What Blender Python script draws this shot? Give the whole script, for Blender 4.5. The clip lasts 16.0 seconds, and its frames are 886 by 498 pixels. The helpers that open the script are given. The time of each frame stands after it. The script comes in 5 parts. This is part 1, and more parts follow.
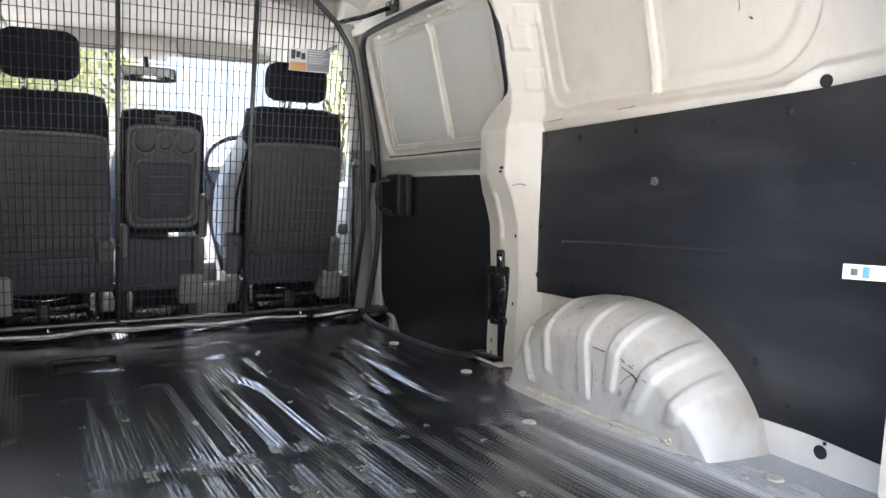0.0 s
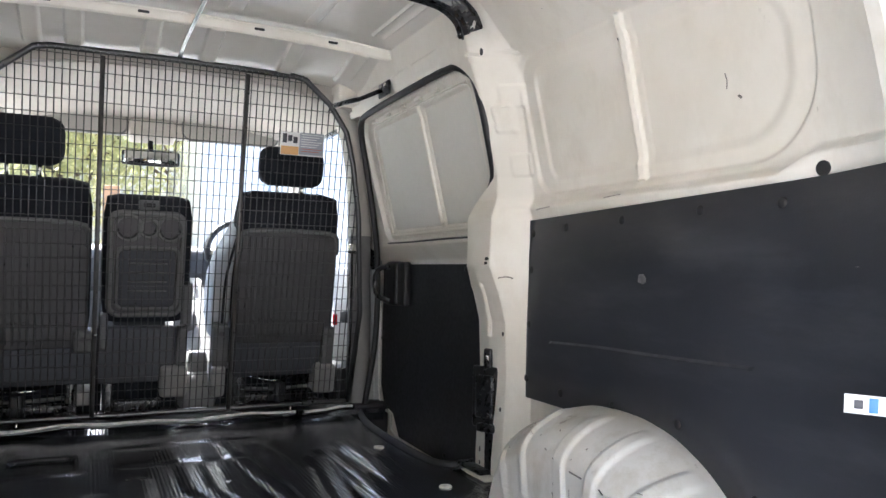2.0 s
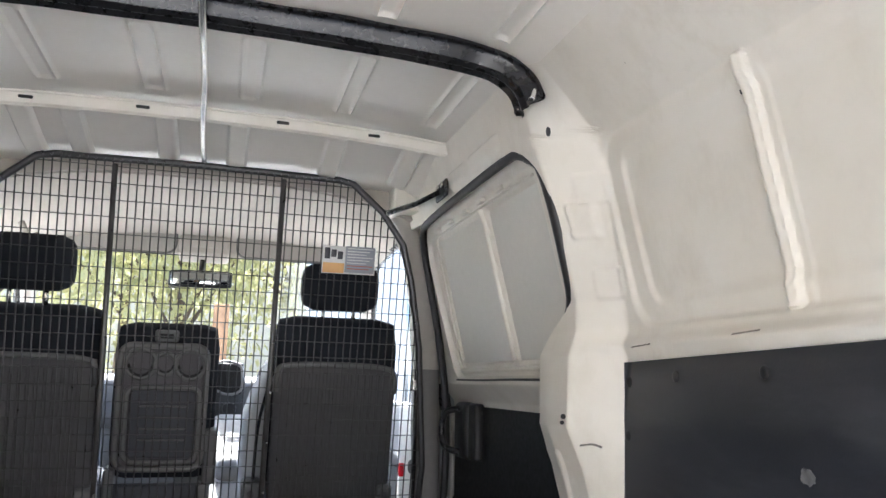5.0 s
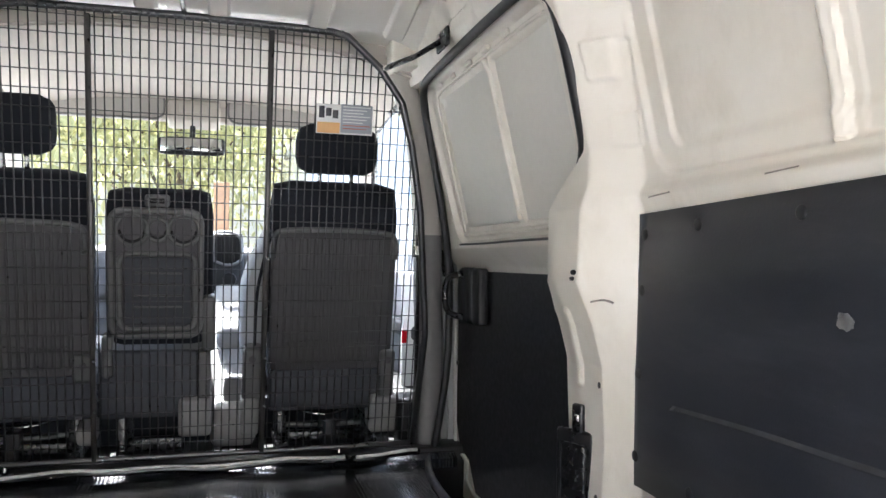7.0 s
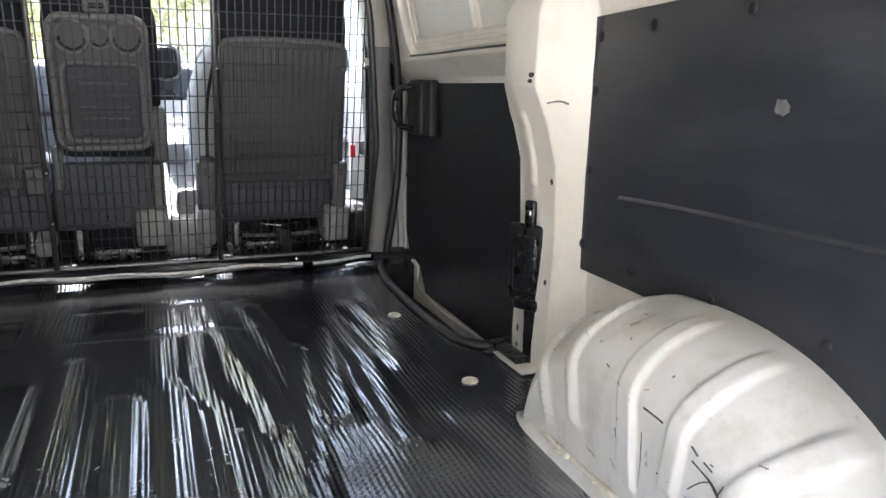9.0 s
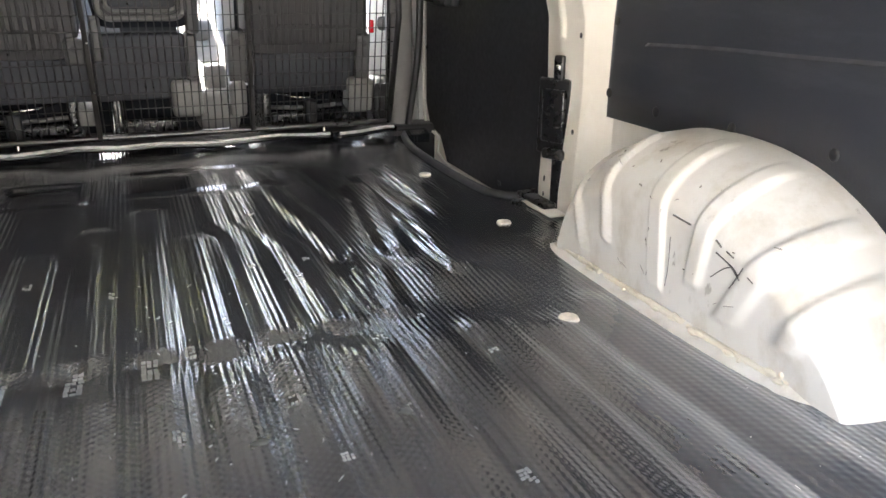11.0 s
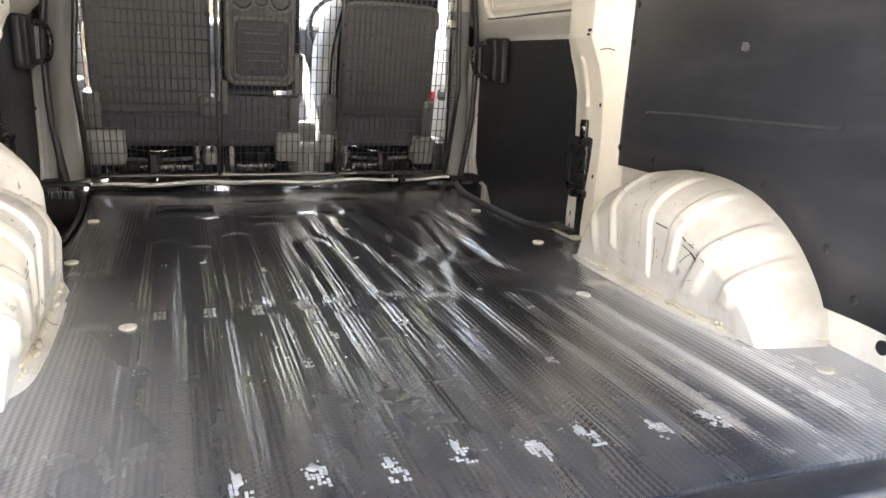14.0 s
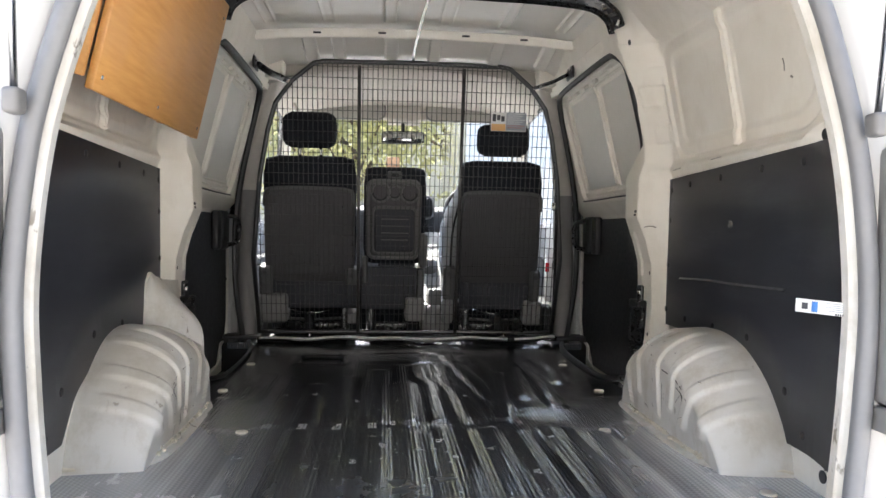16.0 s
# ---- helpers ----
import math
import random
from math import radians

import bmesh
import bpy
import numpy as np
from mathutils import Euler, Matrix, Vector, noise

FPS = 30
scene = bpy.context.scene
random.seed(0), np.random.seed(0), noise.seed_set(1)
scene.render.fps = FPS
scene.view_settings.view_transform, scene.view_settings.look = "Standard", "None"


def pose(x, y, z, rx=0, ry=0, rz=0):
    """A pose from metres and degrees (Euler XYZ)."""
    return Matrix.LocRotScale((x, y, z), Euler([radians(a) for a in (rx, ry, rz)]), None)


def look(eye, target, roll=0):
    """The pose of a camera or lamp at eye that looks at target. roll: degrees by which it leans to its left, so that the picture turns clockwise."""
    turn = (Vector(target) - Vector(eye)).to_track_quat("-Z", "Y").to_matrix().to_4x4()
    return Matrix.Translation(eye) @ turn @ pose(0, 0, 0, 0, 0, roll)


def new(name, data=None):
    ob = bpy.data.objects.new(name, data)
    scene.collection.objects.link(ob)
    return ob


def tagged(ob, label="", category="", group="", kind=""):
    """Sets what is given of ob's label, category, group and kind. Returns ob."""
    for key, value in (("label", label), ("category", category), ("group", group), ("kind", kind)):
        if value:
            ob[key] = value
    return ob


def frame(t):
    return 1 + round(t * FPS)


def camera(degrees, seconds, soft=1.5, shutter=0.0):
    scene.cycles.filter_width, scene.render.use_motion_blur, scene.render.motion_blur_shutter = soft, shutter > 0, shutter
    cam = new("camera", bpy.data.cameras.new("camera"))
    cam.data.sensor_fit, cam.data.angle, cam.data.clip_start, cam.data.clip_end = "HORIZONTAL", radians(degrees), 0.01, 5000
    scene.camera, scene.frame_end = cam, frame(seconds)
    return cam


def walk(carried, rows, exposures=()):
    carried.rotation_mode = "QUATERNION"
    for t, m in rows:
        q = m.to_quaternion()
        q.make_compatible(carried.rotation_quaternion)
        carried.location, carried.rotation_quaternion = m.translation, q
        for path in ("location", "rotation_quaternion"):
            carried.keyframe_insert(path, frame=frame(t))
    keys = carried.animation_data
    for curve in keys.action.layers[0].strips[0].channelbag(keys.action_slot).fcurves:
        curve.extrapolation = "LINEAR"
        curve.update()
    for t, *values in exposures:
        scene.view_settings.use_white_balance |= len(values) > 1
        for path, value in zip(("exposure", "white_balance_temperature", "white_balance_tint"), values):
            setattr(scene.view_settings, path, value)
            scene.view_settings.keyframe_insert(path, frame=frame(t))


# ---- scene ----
cam = camera(61.3, 16.0)
EXPOSURES = [(0, 3.3, 5850, 10), (1.5, 3.1, 5850, 10), (3.5, 3.0, 5850, 10), (6, 3.0, 5850, 10), (7, 3.2, 5850, 10), (9, 3.62, 5950, 10), (10, 3.78, 6150, 10),
             (12.5, 4.05, 6700, 10), (14, 3.97, 6750, 10), (15, 3.3, 6300, 10), (16, 2.6, 6200, 10)]
PATH = [
    (0, (-0.549, -0.886, 0.547), (0.431, 0.851, 0.4), 0.5),
    (0.5, (-0.522, -0.866, 0.566), (0.448, 0.881, 0.466), 0.6),
    (1, (-0.45, -0.84, 0.58), (0.494, 0.923, 0.529), 0.6),
    (1.5, (-0.338, -0.826, 0.591), (0.564, 0.959, 0.595), 0.7),
    (2, (-0.269, -0.807, 0.593), (0.588, 0.999, 0.652), 0.9),
    (2.5, (-0.207, -0.722, 0.606), (0.604, 1.102, 0.728), 0.9),
    (3, (-0.154, -0.602, 0.627), (0.618, 1.233, 0.815), 1.0),
    (3.5, (-0.103, -0.502, 0.652), (0.614, 1.346, 0.914), 1.0),
    (3.7, (-0.076, -0.469, 0.662), (0.62, 1.383, 0.959), 1.0),
    (5.8, (0.139, -0.296, 0.693), (0.624, 1.612, 1.046), 0.8),
    (6, (0.138, -0.283, 0.684), (0.626, 1.632, 0.993), 0.7),
    (6.5, (0.132, -0.251, 0.663), (0.645, 1.675, 0.835), 0.7),
    (7, (0.127, -0.234, 0.647), (0.677, 1.688, 0.681), 0.7),
    (7.5, (0.12, -0.243, 0.636), (0.714, 1.664, 0.539), 0.6),
    (8, (0.102, -0.264, 0.624), (0.74, 1.62, 0.413), 0.7),
    (8.5, (0.073, -0.278, 0.612), (0.754, 1.575, 0.292), 0.8),
    (9, (0.039, -0.295, 0.6), (0.754, 1.525, 0.182), 0.8),
    (9.5, (-0.007, -0.316, 0.573), (0.73, 1.473, 0.067), 0.7),
    (10, (-0.054, -0.345, 0.542), (0.681, 1.424, -0.033), 0.5),
    (10.2, (-0.068, -0.358, 0.536), (0.663, 1.405, -0.065), 0.5),
    (12.3, (-0.229, -0.587, 0.515), (0.457, 1.156, -0.185), -0.1),
    (12.5, (-0.254, -0.621, 0.514), (0.435, 1.126, -0.175), 0.1),
    (13, (-0.314, -0.707, 0.514), (0.382, 1.054, -0.132), 0.8),
    (13.5, (-0.381, -0.815, 0.512), (0.299, 0.976, -0.061), 1.5),
    (14, (-0.39, -0.942, 0.523), (0.264, 0.885, 0.039), 2.2),
    (14.5, (-0.295, -1.082, 0.525), (0.195, 0.825, 0.172), 2.6),
    (15, (-0.196, -1.238, 0.549), (0.13, 0.724, 0.342), 2.0),
    (15.5, (-0.157, -1.392, 0.545), (0.068, 0.592, 0.443), 1.2),
    (16, (-0.122, -1.496, 0.554), (0.036, 0.497, 0.504), 0.9),
]
walk(cam, [(t, look(eye, target, roll)) for t, eye, target, roll in PATH], EXPOSURES)

# ---------------------------------------------------------------- light
SUN_AZ, SUN_EL = -14.0, 60.0          # degrees to the right of the bonnet, above the horizon
world = bpy.data.worlds.new("world")
scene.world = world
world.use_nodes = True
wn = world.node_tree
sky = wn.nodes.new("ShaderNodeTexSky")
sky.sky_type, sky.sun_disc = "NISHITA", False
sky.sun_elevation, sky.sun_rotation = radians(SUN_EL), radians(SUN_AZ)
sky.dust_density = 3.0
wn.links.new(sky.outputs[0], wn.nodes["Background"].inputs[0])
wn.nodes["Background"].inputs[1].default_value = 0.15
sun = new("sun", bpy.data.lights.new("sun", "SUN"))
sun.data.energy, sun.data.angle, sun.data.color = 5.0, radians(0.6), (1.0, 0.95, 0.86)
_d = Vector((math.sin(radians(SUN_AZ)) * math.cos(radians(SUN_EL)), math.cos(radians(SUN_AZ)) * math.cos(radians(SUN_EL)), math.sin(radians(SUN_EL))))
sun.matrix_world = look(_d * 20, (0, 0, 0))


# ---------------------------------------------------------------- materials
def material(name):
    m = bpy.data.materials.new(name)
    m.use_nodes = True
    return m, m.node_tree.nodes, m.node_tree.links, m.node_tree.nodes["Principled BSDF"]


def coords(nodes, links, scale=(1, 1, 1), rot=(0, 0, 0)):
    tc, mp = nodes.new("ShaderNodeTexCoord"), nodes.new("ShaderNodeMapping")
    mp.inputs["Scale"].default_value = scale
    mp.inputs["Rotation"].default_value = rot
    links.new(tc.outputs["Object"], mp.inputs["Vector"])
    return mp.outputs[0]


def noise_of(nodes, links, vec, scale, detail=4.0, rough=0.55):
    n = nodes.new("ShaderNodeTexNoise")
    n.inputs["Scale"].default_value, n.inputs["Detail"].default_value, n.inputs["Roughness"].default_value = scale, detail, rough
    links.new(vec, n.inputs["Vector"])
    return n.outputs[0]


def ramp(nodes, links, fac, a, b, ca=(0, 0, 0, 1), cb=(1, 1, 1, 1)):
    r = nodes.new("ShaderNodeValToRGB")
    r.color_ramp.elements[0].position, r.color_ramp.elements[1].position = a, b
    r.color_ramp.elements[0].color, r.color_ramp.elements[1].color = ca, cb
    links.new(fac, r.inputs[0])
    return r.outputs[0]


def blend(nodes, links, fac, a, b):
    m = nodes.new("ShaderNodeMix")
    m.data_type = "RGBA"
    for socket, value in ((m.inputs[0], fac), (m.inputs[6], a), (m.inputs[7], b)):
        if isinstance(value, (tuple, float, int)):
            socket.default_value = value
        else:
            links.new(value, socket)
    return m.outputs[2]


def bump(nodes, links, height, bsdf, strength, distance):
    b = nodes.new("ShaderNodeBump")
    b.inputs["Strength"].default_value, b.inputs["Distance"].default_value = strength, distance
    links.new(height, b.inputs["Height"])
    links.new(b.outputs[0], bsdf.inputs["Normal"])
    return b


def surface(name, col, rough=0.5, metal=0.0, vary=0.12, grain=60.0, relief=0.0, coat=0.0, big=3.0, spec=0.5):
    """A worn surface: a base colour that varies at two scales, with fine relief."""
    m, n, l, p = material(name)
    v = coords(n, l)
    c1 = tuple(max(0, q * (1 - vary)) for q in col) + (1,)
    c2 = tuple(min(1, q * (1 + vary)) for q in col) + (1,)
    large = ramp(n, l, noise_of(n, l, v, big), 0.3, 0.7, c1, c2)
    fine = noise_of(n, l, v, grain, 3.0)
    l.new(blend(n, l, ramp(n, l, fine, 0.35, 0.75, (0, 0, 0, 1), (0.35, 0.35, 0.35, 1)), large, c1), p.inputs["Base Color"])
    p.inputs["Metallic"].default_value, p.inputs["Coat Weight"].default_value = metal, coat
    p.inputs["Specular IOR Level"].default_value = spec
    l.new(ramp(n, l, fine, 0.2, 0.8, (rough * 0.85,) * 3 + (1,), (min(1, rough * 1.15),) * 3 + (1,)), p.inputs["Roughness"])
    if relief:
        bump(n, l, fine, p, 0.6, relief)
    return m


def paint(name, col, scuffs=0.62, rough=0.42, grimy=1.0):
    """Sprayed body paint on pressed steel, with dust, dark rubs and chips."""
    m, n, l, p = material(name)
    v = coords(n, l)
    dirty = tuple(q * f for q, f in zip(col, (1 - 0.20 * grimy, 1 - 0.24 * grimy, 1 - 0.32 * grimy))) + (1,)
    c = blend(n, l, ramp(n, l, noise_of(n, l, v, 4.0, 6.0), 0.42, 0.72), col + (1,), dirty)
    rub = ramp(n, l, noise_of(n, l, coords(n, l, (1, 1, 0.5)), 26.0, 5.0, 0.6), scuffs + 0.06, scuffs + 0.10)
    grime = ramp(n, l, noise_of(n, l, coords(n, l, (1, 1, 0.6)), 11.0, 9.0, 0.68), 0.50, 0.74)
    c = blend(n, l, grime, c, tuple(q * f for q, f in zip(col, (1 - 0.30 * grimy, 1 - 0.34 * grimy, 1 - 0.42 * grimy))) + (1,))
    gate = ramp(n, l, noise_of(n, l, v, 3.1, 2.0), 0.50, 0.60)
    both = n.new("ShaderNodeMath")
    both.operation = "MULTIPLY"
    l.new(rub, both.inputs[0]), l.new(gate, both.inputs[1])
    l.new(blend(n, l, both.outputs[0], c, (0.20, 0.175, 0.14, 1)), p.inputs["Base Color"])
    p.inputs["Roughness"].default_value = rough
    p.inputs["Specular IOR Level"].default_value = 0.45
    bump(n, l, noise_of(n, l, v, 9.0, 3.0), p, 0.25, 0.004)
    return m


CREAM = paint("cream_body_paint", (0.76, 0.727, 0.655), 0.64, 0.40, 0.42)
ROOFPAINT = paint("cream_roof_paint", (0.81, 0.775, 0.71), 0.70, 0.30, 0.18)
WHITE = paint("white_body_paint", (0.61, 0.597, 0.56), 0.555, 0.38)
SEALANT = paint("cream_sealant", (0.64, 0.60, 0.50), 0.50, 0.5)
OUTER = surface("outer_white_paint", (0.42, 0.42, 0.41), 0.2, vary=0.03, coat=0.6)
RUBBER = surface("black_rubber", (0.018, 0.018, 0.019), 0.45, relief=0.0006)
BLACKMETAL = surface("black_enamel", (0.012, 0.012, 0.013), 0.28, vary=0.2, relief=0.0003)
PLASTIC = surface("black_plastic", (0.018, 0.018, 0.019), 0.46, relief=0.0004, spec=0.35)
GREYPLASTIC = surface("grey_trim_plastic", (0.19, 0.185, 0.18), 0.55, relief=0.0005)
BEIGEPLASTIC = surface("beige_trim_plastic", (0.48, 0.45, 0.40), 0.55, relief=0.0005)
LINING = surface("beige_head_lining", (0.47, 0.435, 0.385), 0.9, relief=0.001, grain=300)
FABRIC = surface("charcoal_seat_cloth", (0.021, 0.023, 0.029), 0.95, relief=0.001, grain=420, spec=0.2)
BACKCLOTH = surface("dark_grey_seat_back", (0.105, 0.103, 0.106), 0.75, relief=0.0006, grain=300, spec=0.35)
SEATGREY = surface("grey_seat_plastic", (0.125, 0.124, 0.125), 0.5, relief=0.0005)
LIGHTCLOTH = surface("light_grey_seat_cloth", (0.42, 0.43, 0.45), 0.9, relief=0.001, grain=300)
STEEL = surface("bright_steel", (0.62, 0.61, 0.58), 0.25, metal=1.0, vary=0.15)
WIRE = surface("black_powder_coat", (0.022, 0.022, 0.023), 0.30, vary=0.25, spec=0.9)
RED = surface("red_lens", (0.55, 0.01, 0.02), 0.15, vary=0.05, coat=0.5)
STICKER = surface("white_label", (0.78, 0.78, 0.76), 0.4, vary=0.03)
STICKGREY = surface("grey_label_print", (0.36, 0.38, 0.42), 0.4, vary=0.08)
STICKDARK = surface("dark_label_print", (0.05, 0.05, 0.06), 0.4, vary=0.05)
STICKBLUE = surface("blue_label_print", (0.06, 0.20, 0.55), 0.4, vary=0.05)
STICKORANGE = surface("orange_label_print", (0.80, 0.48, 0.20), 0.4, vary=0.05)
STICKRED = surface("red_label_print", (0.50, 0.14, 0.10), 0.4, vary=0.05)
GLASS, _n, _l, _p = material("window_glass")
_p.inputs["Transmission Weight"].default_value, _p.inputs["Roughness"].default_value, _p.inputs["IOR"].default_value = 1.0, 0.0, 1.02
_p.inputs["Base Color"].default_value = (0.97, 0.99, 0.98, 1)


def wood_material():
    m, n, l, p = material("orange_stained_plywood")
    v = coords(n, l, (14, 1.2, 14))
    w = noise_of(n, l, v, 6.0, 6.0)
    c = ramp(n, l, w, 0.3, 0.75, (0.62, 0.30, 0.085, 1), (0.74, 0.40, 0.13, 1))
    c = blend(n, l, ramp(n, l, noise_of(n, l, coords(n, l), 5.0), 0.45, 0.8), c, (0.66, 0.36, 0.15, 1))
    l.new(c, p.inputs["Base Color"])
    p.inputs["Roughness"].default_value = 0.5
    bump(n, l, w, p, 0.2, 0.001)
    return m


ORANGE = wood_material()


def panel_material():
    """Matt black lining board with pale scuffs and dust."""
    m, n, l, p = material("black_lining_board")
    v = coords(n, l)
    c = ramp(n, l, noise_of(n, l, v, 2.5, 5.0), 0.3, 0.75, (0.015, 0.017, 0.022, 1), (0.031, 0.033, 0.040, 1))
    dust = ramp(n, l, noise_of(n, l, coords(n, l, (1, 0.35, 1.6)), 7.0, 8.0, 0.65), 0.50, 0.80, (0, 0, 0, 1), (0.6, 0.6, 0.6, 1))
    c = blend(n, l, dust, c, (0.066, 0.069, 0.076, 1))
    scratch = ramp(n, l, noise_of(n, l, coords(n, l, (1, 1, 9), (0.5, 0, 0)), 16.0, 4.0), 0.76, 0.79)
    l.new(blend(n, l, scratch, c, (0.16, 0.155, 0.15, 1)), p.inputs["Base Color"])
    p.inputs["Roughness"].default_value = 0.42
    p.inputs["Specular IOR Level"].default_value = 0.5
    bump(n, l, noise_of(n, l, v, 240.0, 2.0), p, 0.3, 0.0005)
    return m


PANEL = panel_material()


def arith(nodes, links, op, a, b=None):
    m = nodes.new("ShaderNodeMath")
    m.operation = op
    for socket, value in zip(m.inputs, (a, b)):
        if value is None:
            continue
        if isinstance(value, (int, float)):
            socket.default_value = value
        else:
            links.new(value, socket)
    return m.outputs[0]


def mat_material():
    """Glossy black vinyl mat with a small raised diamond pattern, dusty, worn and coloured paler towards the tailgate.
    """
    m, n, l, p = material("black_vinyl_mat")
    v = coords(n, l)
    sep = n.new("ShaderNodeSeparateXYZ")
    l.new(v, sep.inputs[0])
    x, y = sep.outputs[0], sep.outputs[1]
    # fine ridges along the van, broken into staggered small diamonds
    ridge = arith(n, l, "COSINE", arith(n, l, "MULTIPLY", x, math.tau / 0.0110))
    dx = arith(n, l, "COSINE", arith(n, l, "MULTIPLY", x, math.tau / 0.0150))
    dy = arith(n, l, "COSINE", arith(n, l, "MULTIPLY", y, math.tau / 0.0130))
    fine = arith(n, l, "ADD", arith(n, l, "MULTIPLY", ridge, 0.40), arith(n, l, "MULTIPLY", arith(n, l, "MULTIPLY", dx, dy), 0.26))
    rear = n.new("ShaderNodeMapRange")
    rear.inputs["From Min"].default_value, rear.inputs["From Max"].default_value = 1.0, -0.05
    l.new(y, rear.inputs["Value"])
    streak = ramp(n, l, noise_of(n, l, coords(n, l, (6.0, 0.7, 1)), 2.2, 6.0, 0.6), 0.36, 0.74)
    cloud = ramp(n, l, noise_of(n, l, v, 5.0, 6.0, 0.6), 0.34, 0.72)
    d = arith(n, l, "MULTIPLY", rear.outputs[0], arith(n, l, "ADD", arith(n, l, "MULTIPLY", streak, 0.55), arith(n, l, "MULTIPLY", cloud, 0.45)))
    c = blend(n, l, d, (0.016, 0.018, 0.024, 1), (0.033, 0.035, 0.039, 1))
    grit = ramp(n, l, noise_of(n, l, v, 150.0, 1.0), 0.79, 0.81)
    c = blend(n, l, grit, c, (0.35, 0.35, 0.34, 1))
    l.new(c, p.inputs["Base Color"])
    l.new(ramp(n, l, d, 0.0, 0.8, (0.17,) * 3 + (1,), (0.34,) * 3 + (1,)), p.inputs["Roughness"])
    l.new(ramp(n, l, d, 0.05, 0.7, (0.95,) * 3 + (1,), (0.18,) * 3 + (1,)), p.inputs["Coat Weight"])
    p.inputs["Coat Roughness"].default_value, p.inputs["Coat IOR"].default_value = 0.11, 1.6
    p.inputs["Specular IOR Level"].default_value = 0.6
    # sheen beside the wheel arches: fine dust plus a painted-in gleam of reflected light
    flank = n.new("ShaderNodeMapRange")
    flank.inputs["From Min"].default_value, flank.inputs["From Max"].default_value = 0.36, 0.60
    l.new(arith(n, l, "ABSOLUTE", x), flank.inputs["Value"])
    side_sheen = arith(n, l, "MULTIPLY", rear.outputs[0], arith(n, l, "ADD", arith(n, l, "MULTIPLY", flank.outputs[0], 0.85), arith(n, l, "MULTIPLY", d, 0.08)))
    l.new(side_sheen, p.inputs["Sheen Weight"])
    p.inputs["Sheen Roughness"].default_value = 0.45
    tread = bump(n, l, fine, p, 0.40, 0.0010)
    l.new(tread.outputs[0], p.inputs["Coat Normal"])
    return m


MAT = mat_material()


# ---------------------------------------------------------------- building helpers
def part(name, bm, mat, parent=None, label="", smooth=None):
    me = bpy.data.meshes.new(name)
    bm.to_mesh(me)
    bm.free()
    me.materials.append(mat)
    if smooth is not None:
        me.shade_smooth() if smooth >= 180 else me.set_sharp_from_angle(angle=radians(smooth))
    ob = new(name, me)
    if parent is not None:
        ob.parent = parent
    if label:
        tagged(ob, label)
    return ob


def holder(name, label, category, group="", kind="", at=(0, 0, 0)):
    ob = new(name)
    ob.location = at
    ob.empty_display_size = 0.05
    return tagged(ob, label, category, group, kind)


def box(bm, lo, hi, m=None):
    c = [(a + b) / 2 for a, b in zip(lo, hi)]
    s = [abs(b - a) for a, b in zip(lo, hi)]
    return bmesh.ops.create_cube(bm, size=1.0, matrix=(m or Matrix()) @ Matrix.LocRotScale(c, None, s))["verts"]


def rbox(lo, hi, r=0.01, seg=3, m=None):
    bm = bmesh.new()
    box(bm, lo, hi)
    bmesh.ops.bevel(bm, geom=list(bm.edges), offset=r, segments=seg, profile=0.5, affect="EDGES")
    for f in bm.faces:
        f.smooth = True
    if m is not None:
        bmesh.ops.transform(bm, matrix=m, verts=bm.verts)
    return bm


def rod(bm, a, b, r, seg=8, r2=None):
    a, b = Vector(a), Vector(b)
    q = (b - a).to_track_quat("Z", "Y").to_matrix().to_4x4()
    made = bmesh.ops.create_cone(bm, cap_ends=True, segments=seg, radius1=r, radius2=r if r2 is None else r2, depth=(b - a).length, matrix=Matrix.Translation((a + b) / 2) @ q)["verts"]
    for v in made:
        for f in v.link_faces:
            f.smooth = len(f.verts) == 4
    return made


def tube(points, r, seg=8, closed=False, flat=1.0):
    """A tube along a smooth line; flat squeezes it in the second direction."""
    bm = bmesh.new()
    pts = [Vector(p) for p in points]
    n = len(pts)
    rings = []
    side = None
    for i, p in enumerate(pts):
        a = pts[(i - 1) % n] if closed or i else p
        b = pts[(i + 1) % n] if closed or i < n - 1 else p
        t = (b - a).normalized()
        if side is None:
            side = t.orthogonal().normalized()
        side = (side - t * side.dot(t)).normalized()
        other = t.cross(side)
        rings.append([bm.verts.new(p + side * (math.cos(k * math.tau / seg) * r) + other * (math.sin(k * math.tau / seg) * r * flat)) for k in range(seg)])
    for i in range(n if closed else n - 1):
        for k in range(seg):
            bm.faces.new((rings[i][k], rings[i][(k + 1) % seg], rings[(i + 1) % n][(k + 1) % seg], rings[(i + 1) % n][k])).smooth = True
    if not closed:
        bm.faces.new(rings[0][::-1])
        bm.faces.new(rings[-1])
    return bm


def spline(pts, step=0.02):
    """A smooth line through the points."""
    pts = [Vector(p) for p in pts]
    out = []
    for i in range(len(pts) - 1):
        p0, p1, p2, p3 = pts[max(i - 1, 0)], pts[i], pts[i + 1], pts[min(i + 2, len(pts) - 1)]
        k = max(2, int((p2 - p1).length / step))
        for j in range(k):
            t = j / k
            out.append(0.5 * (2 * p1 + (p2 - p0) * t + (2 * p0 - 5 * p1 + 4 * p2 - p3) * t * t + (3 * p1 - p0 - 3 * p2 + p3) * t ** 3))
    out.append(pts[-1])
    return out


def interp(z, table):
    xs, ys = zip(*table)
    return float(np.interp(z, xs, ys))


def step(a, b, v):
    t = min(1.0, max(0.0, (v - a) / (b - a)))
    return t * t * (3 - 2 * t)


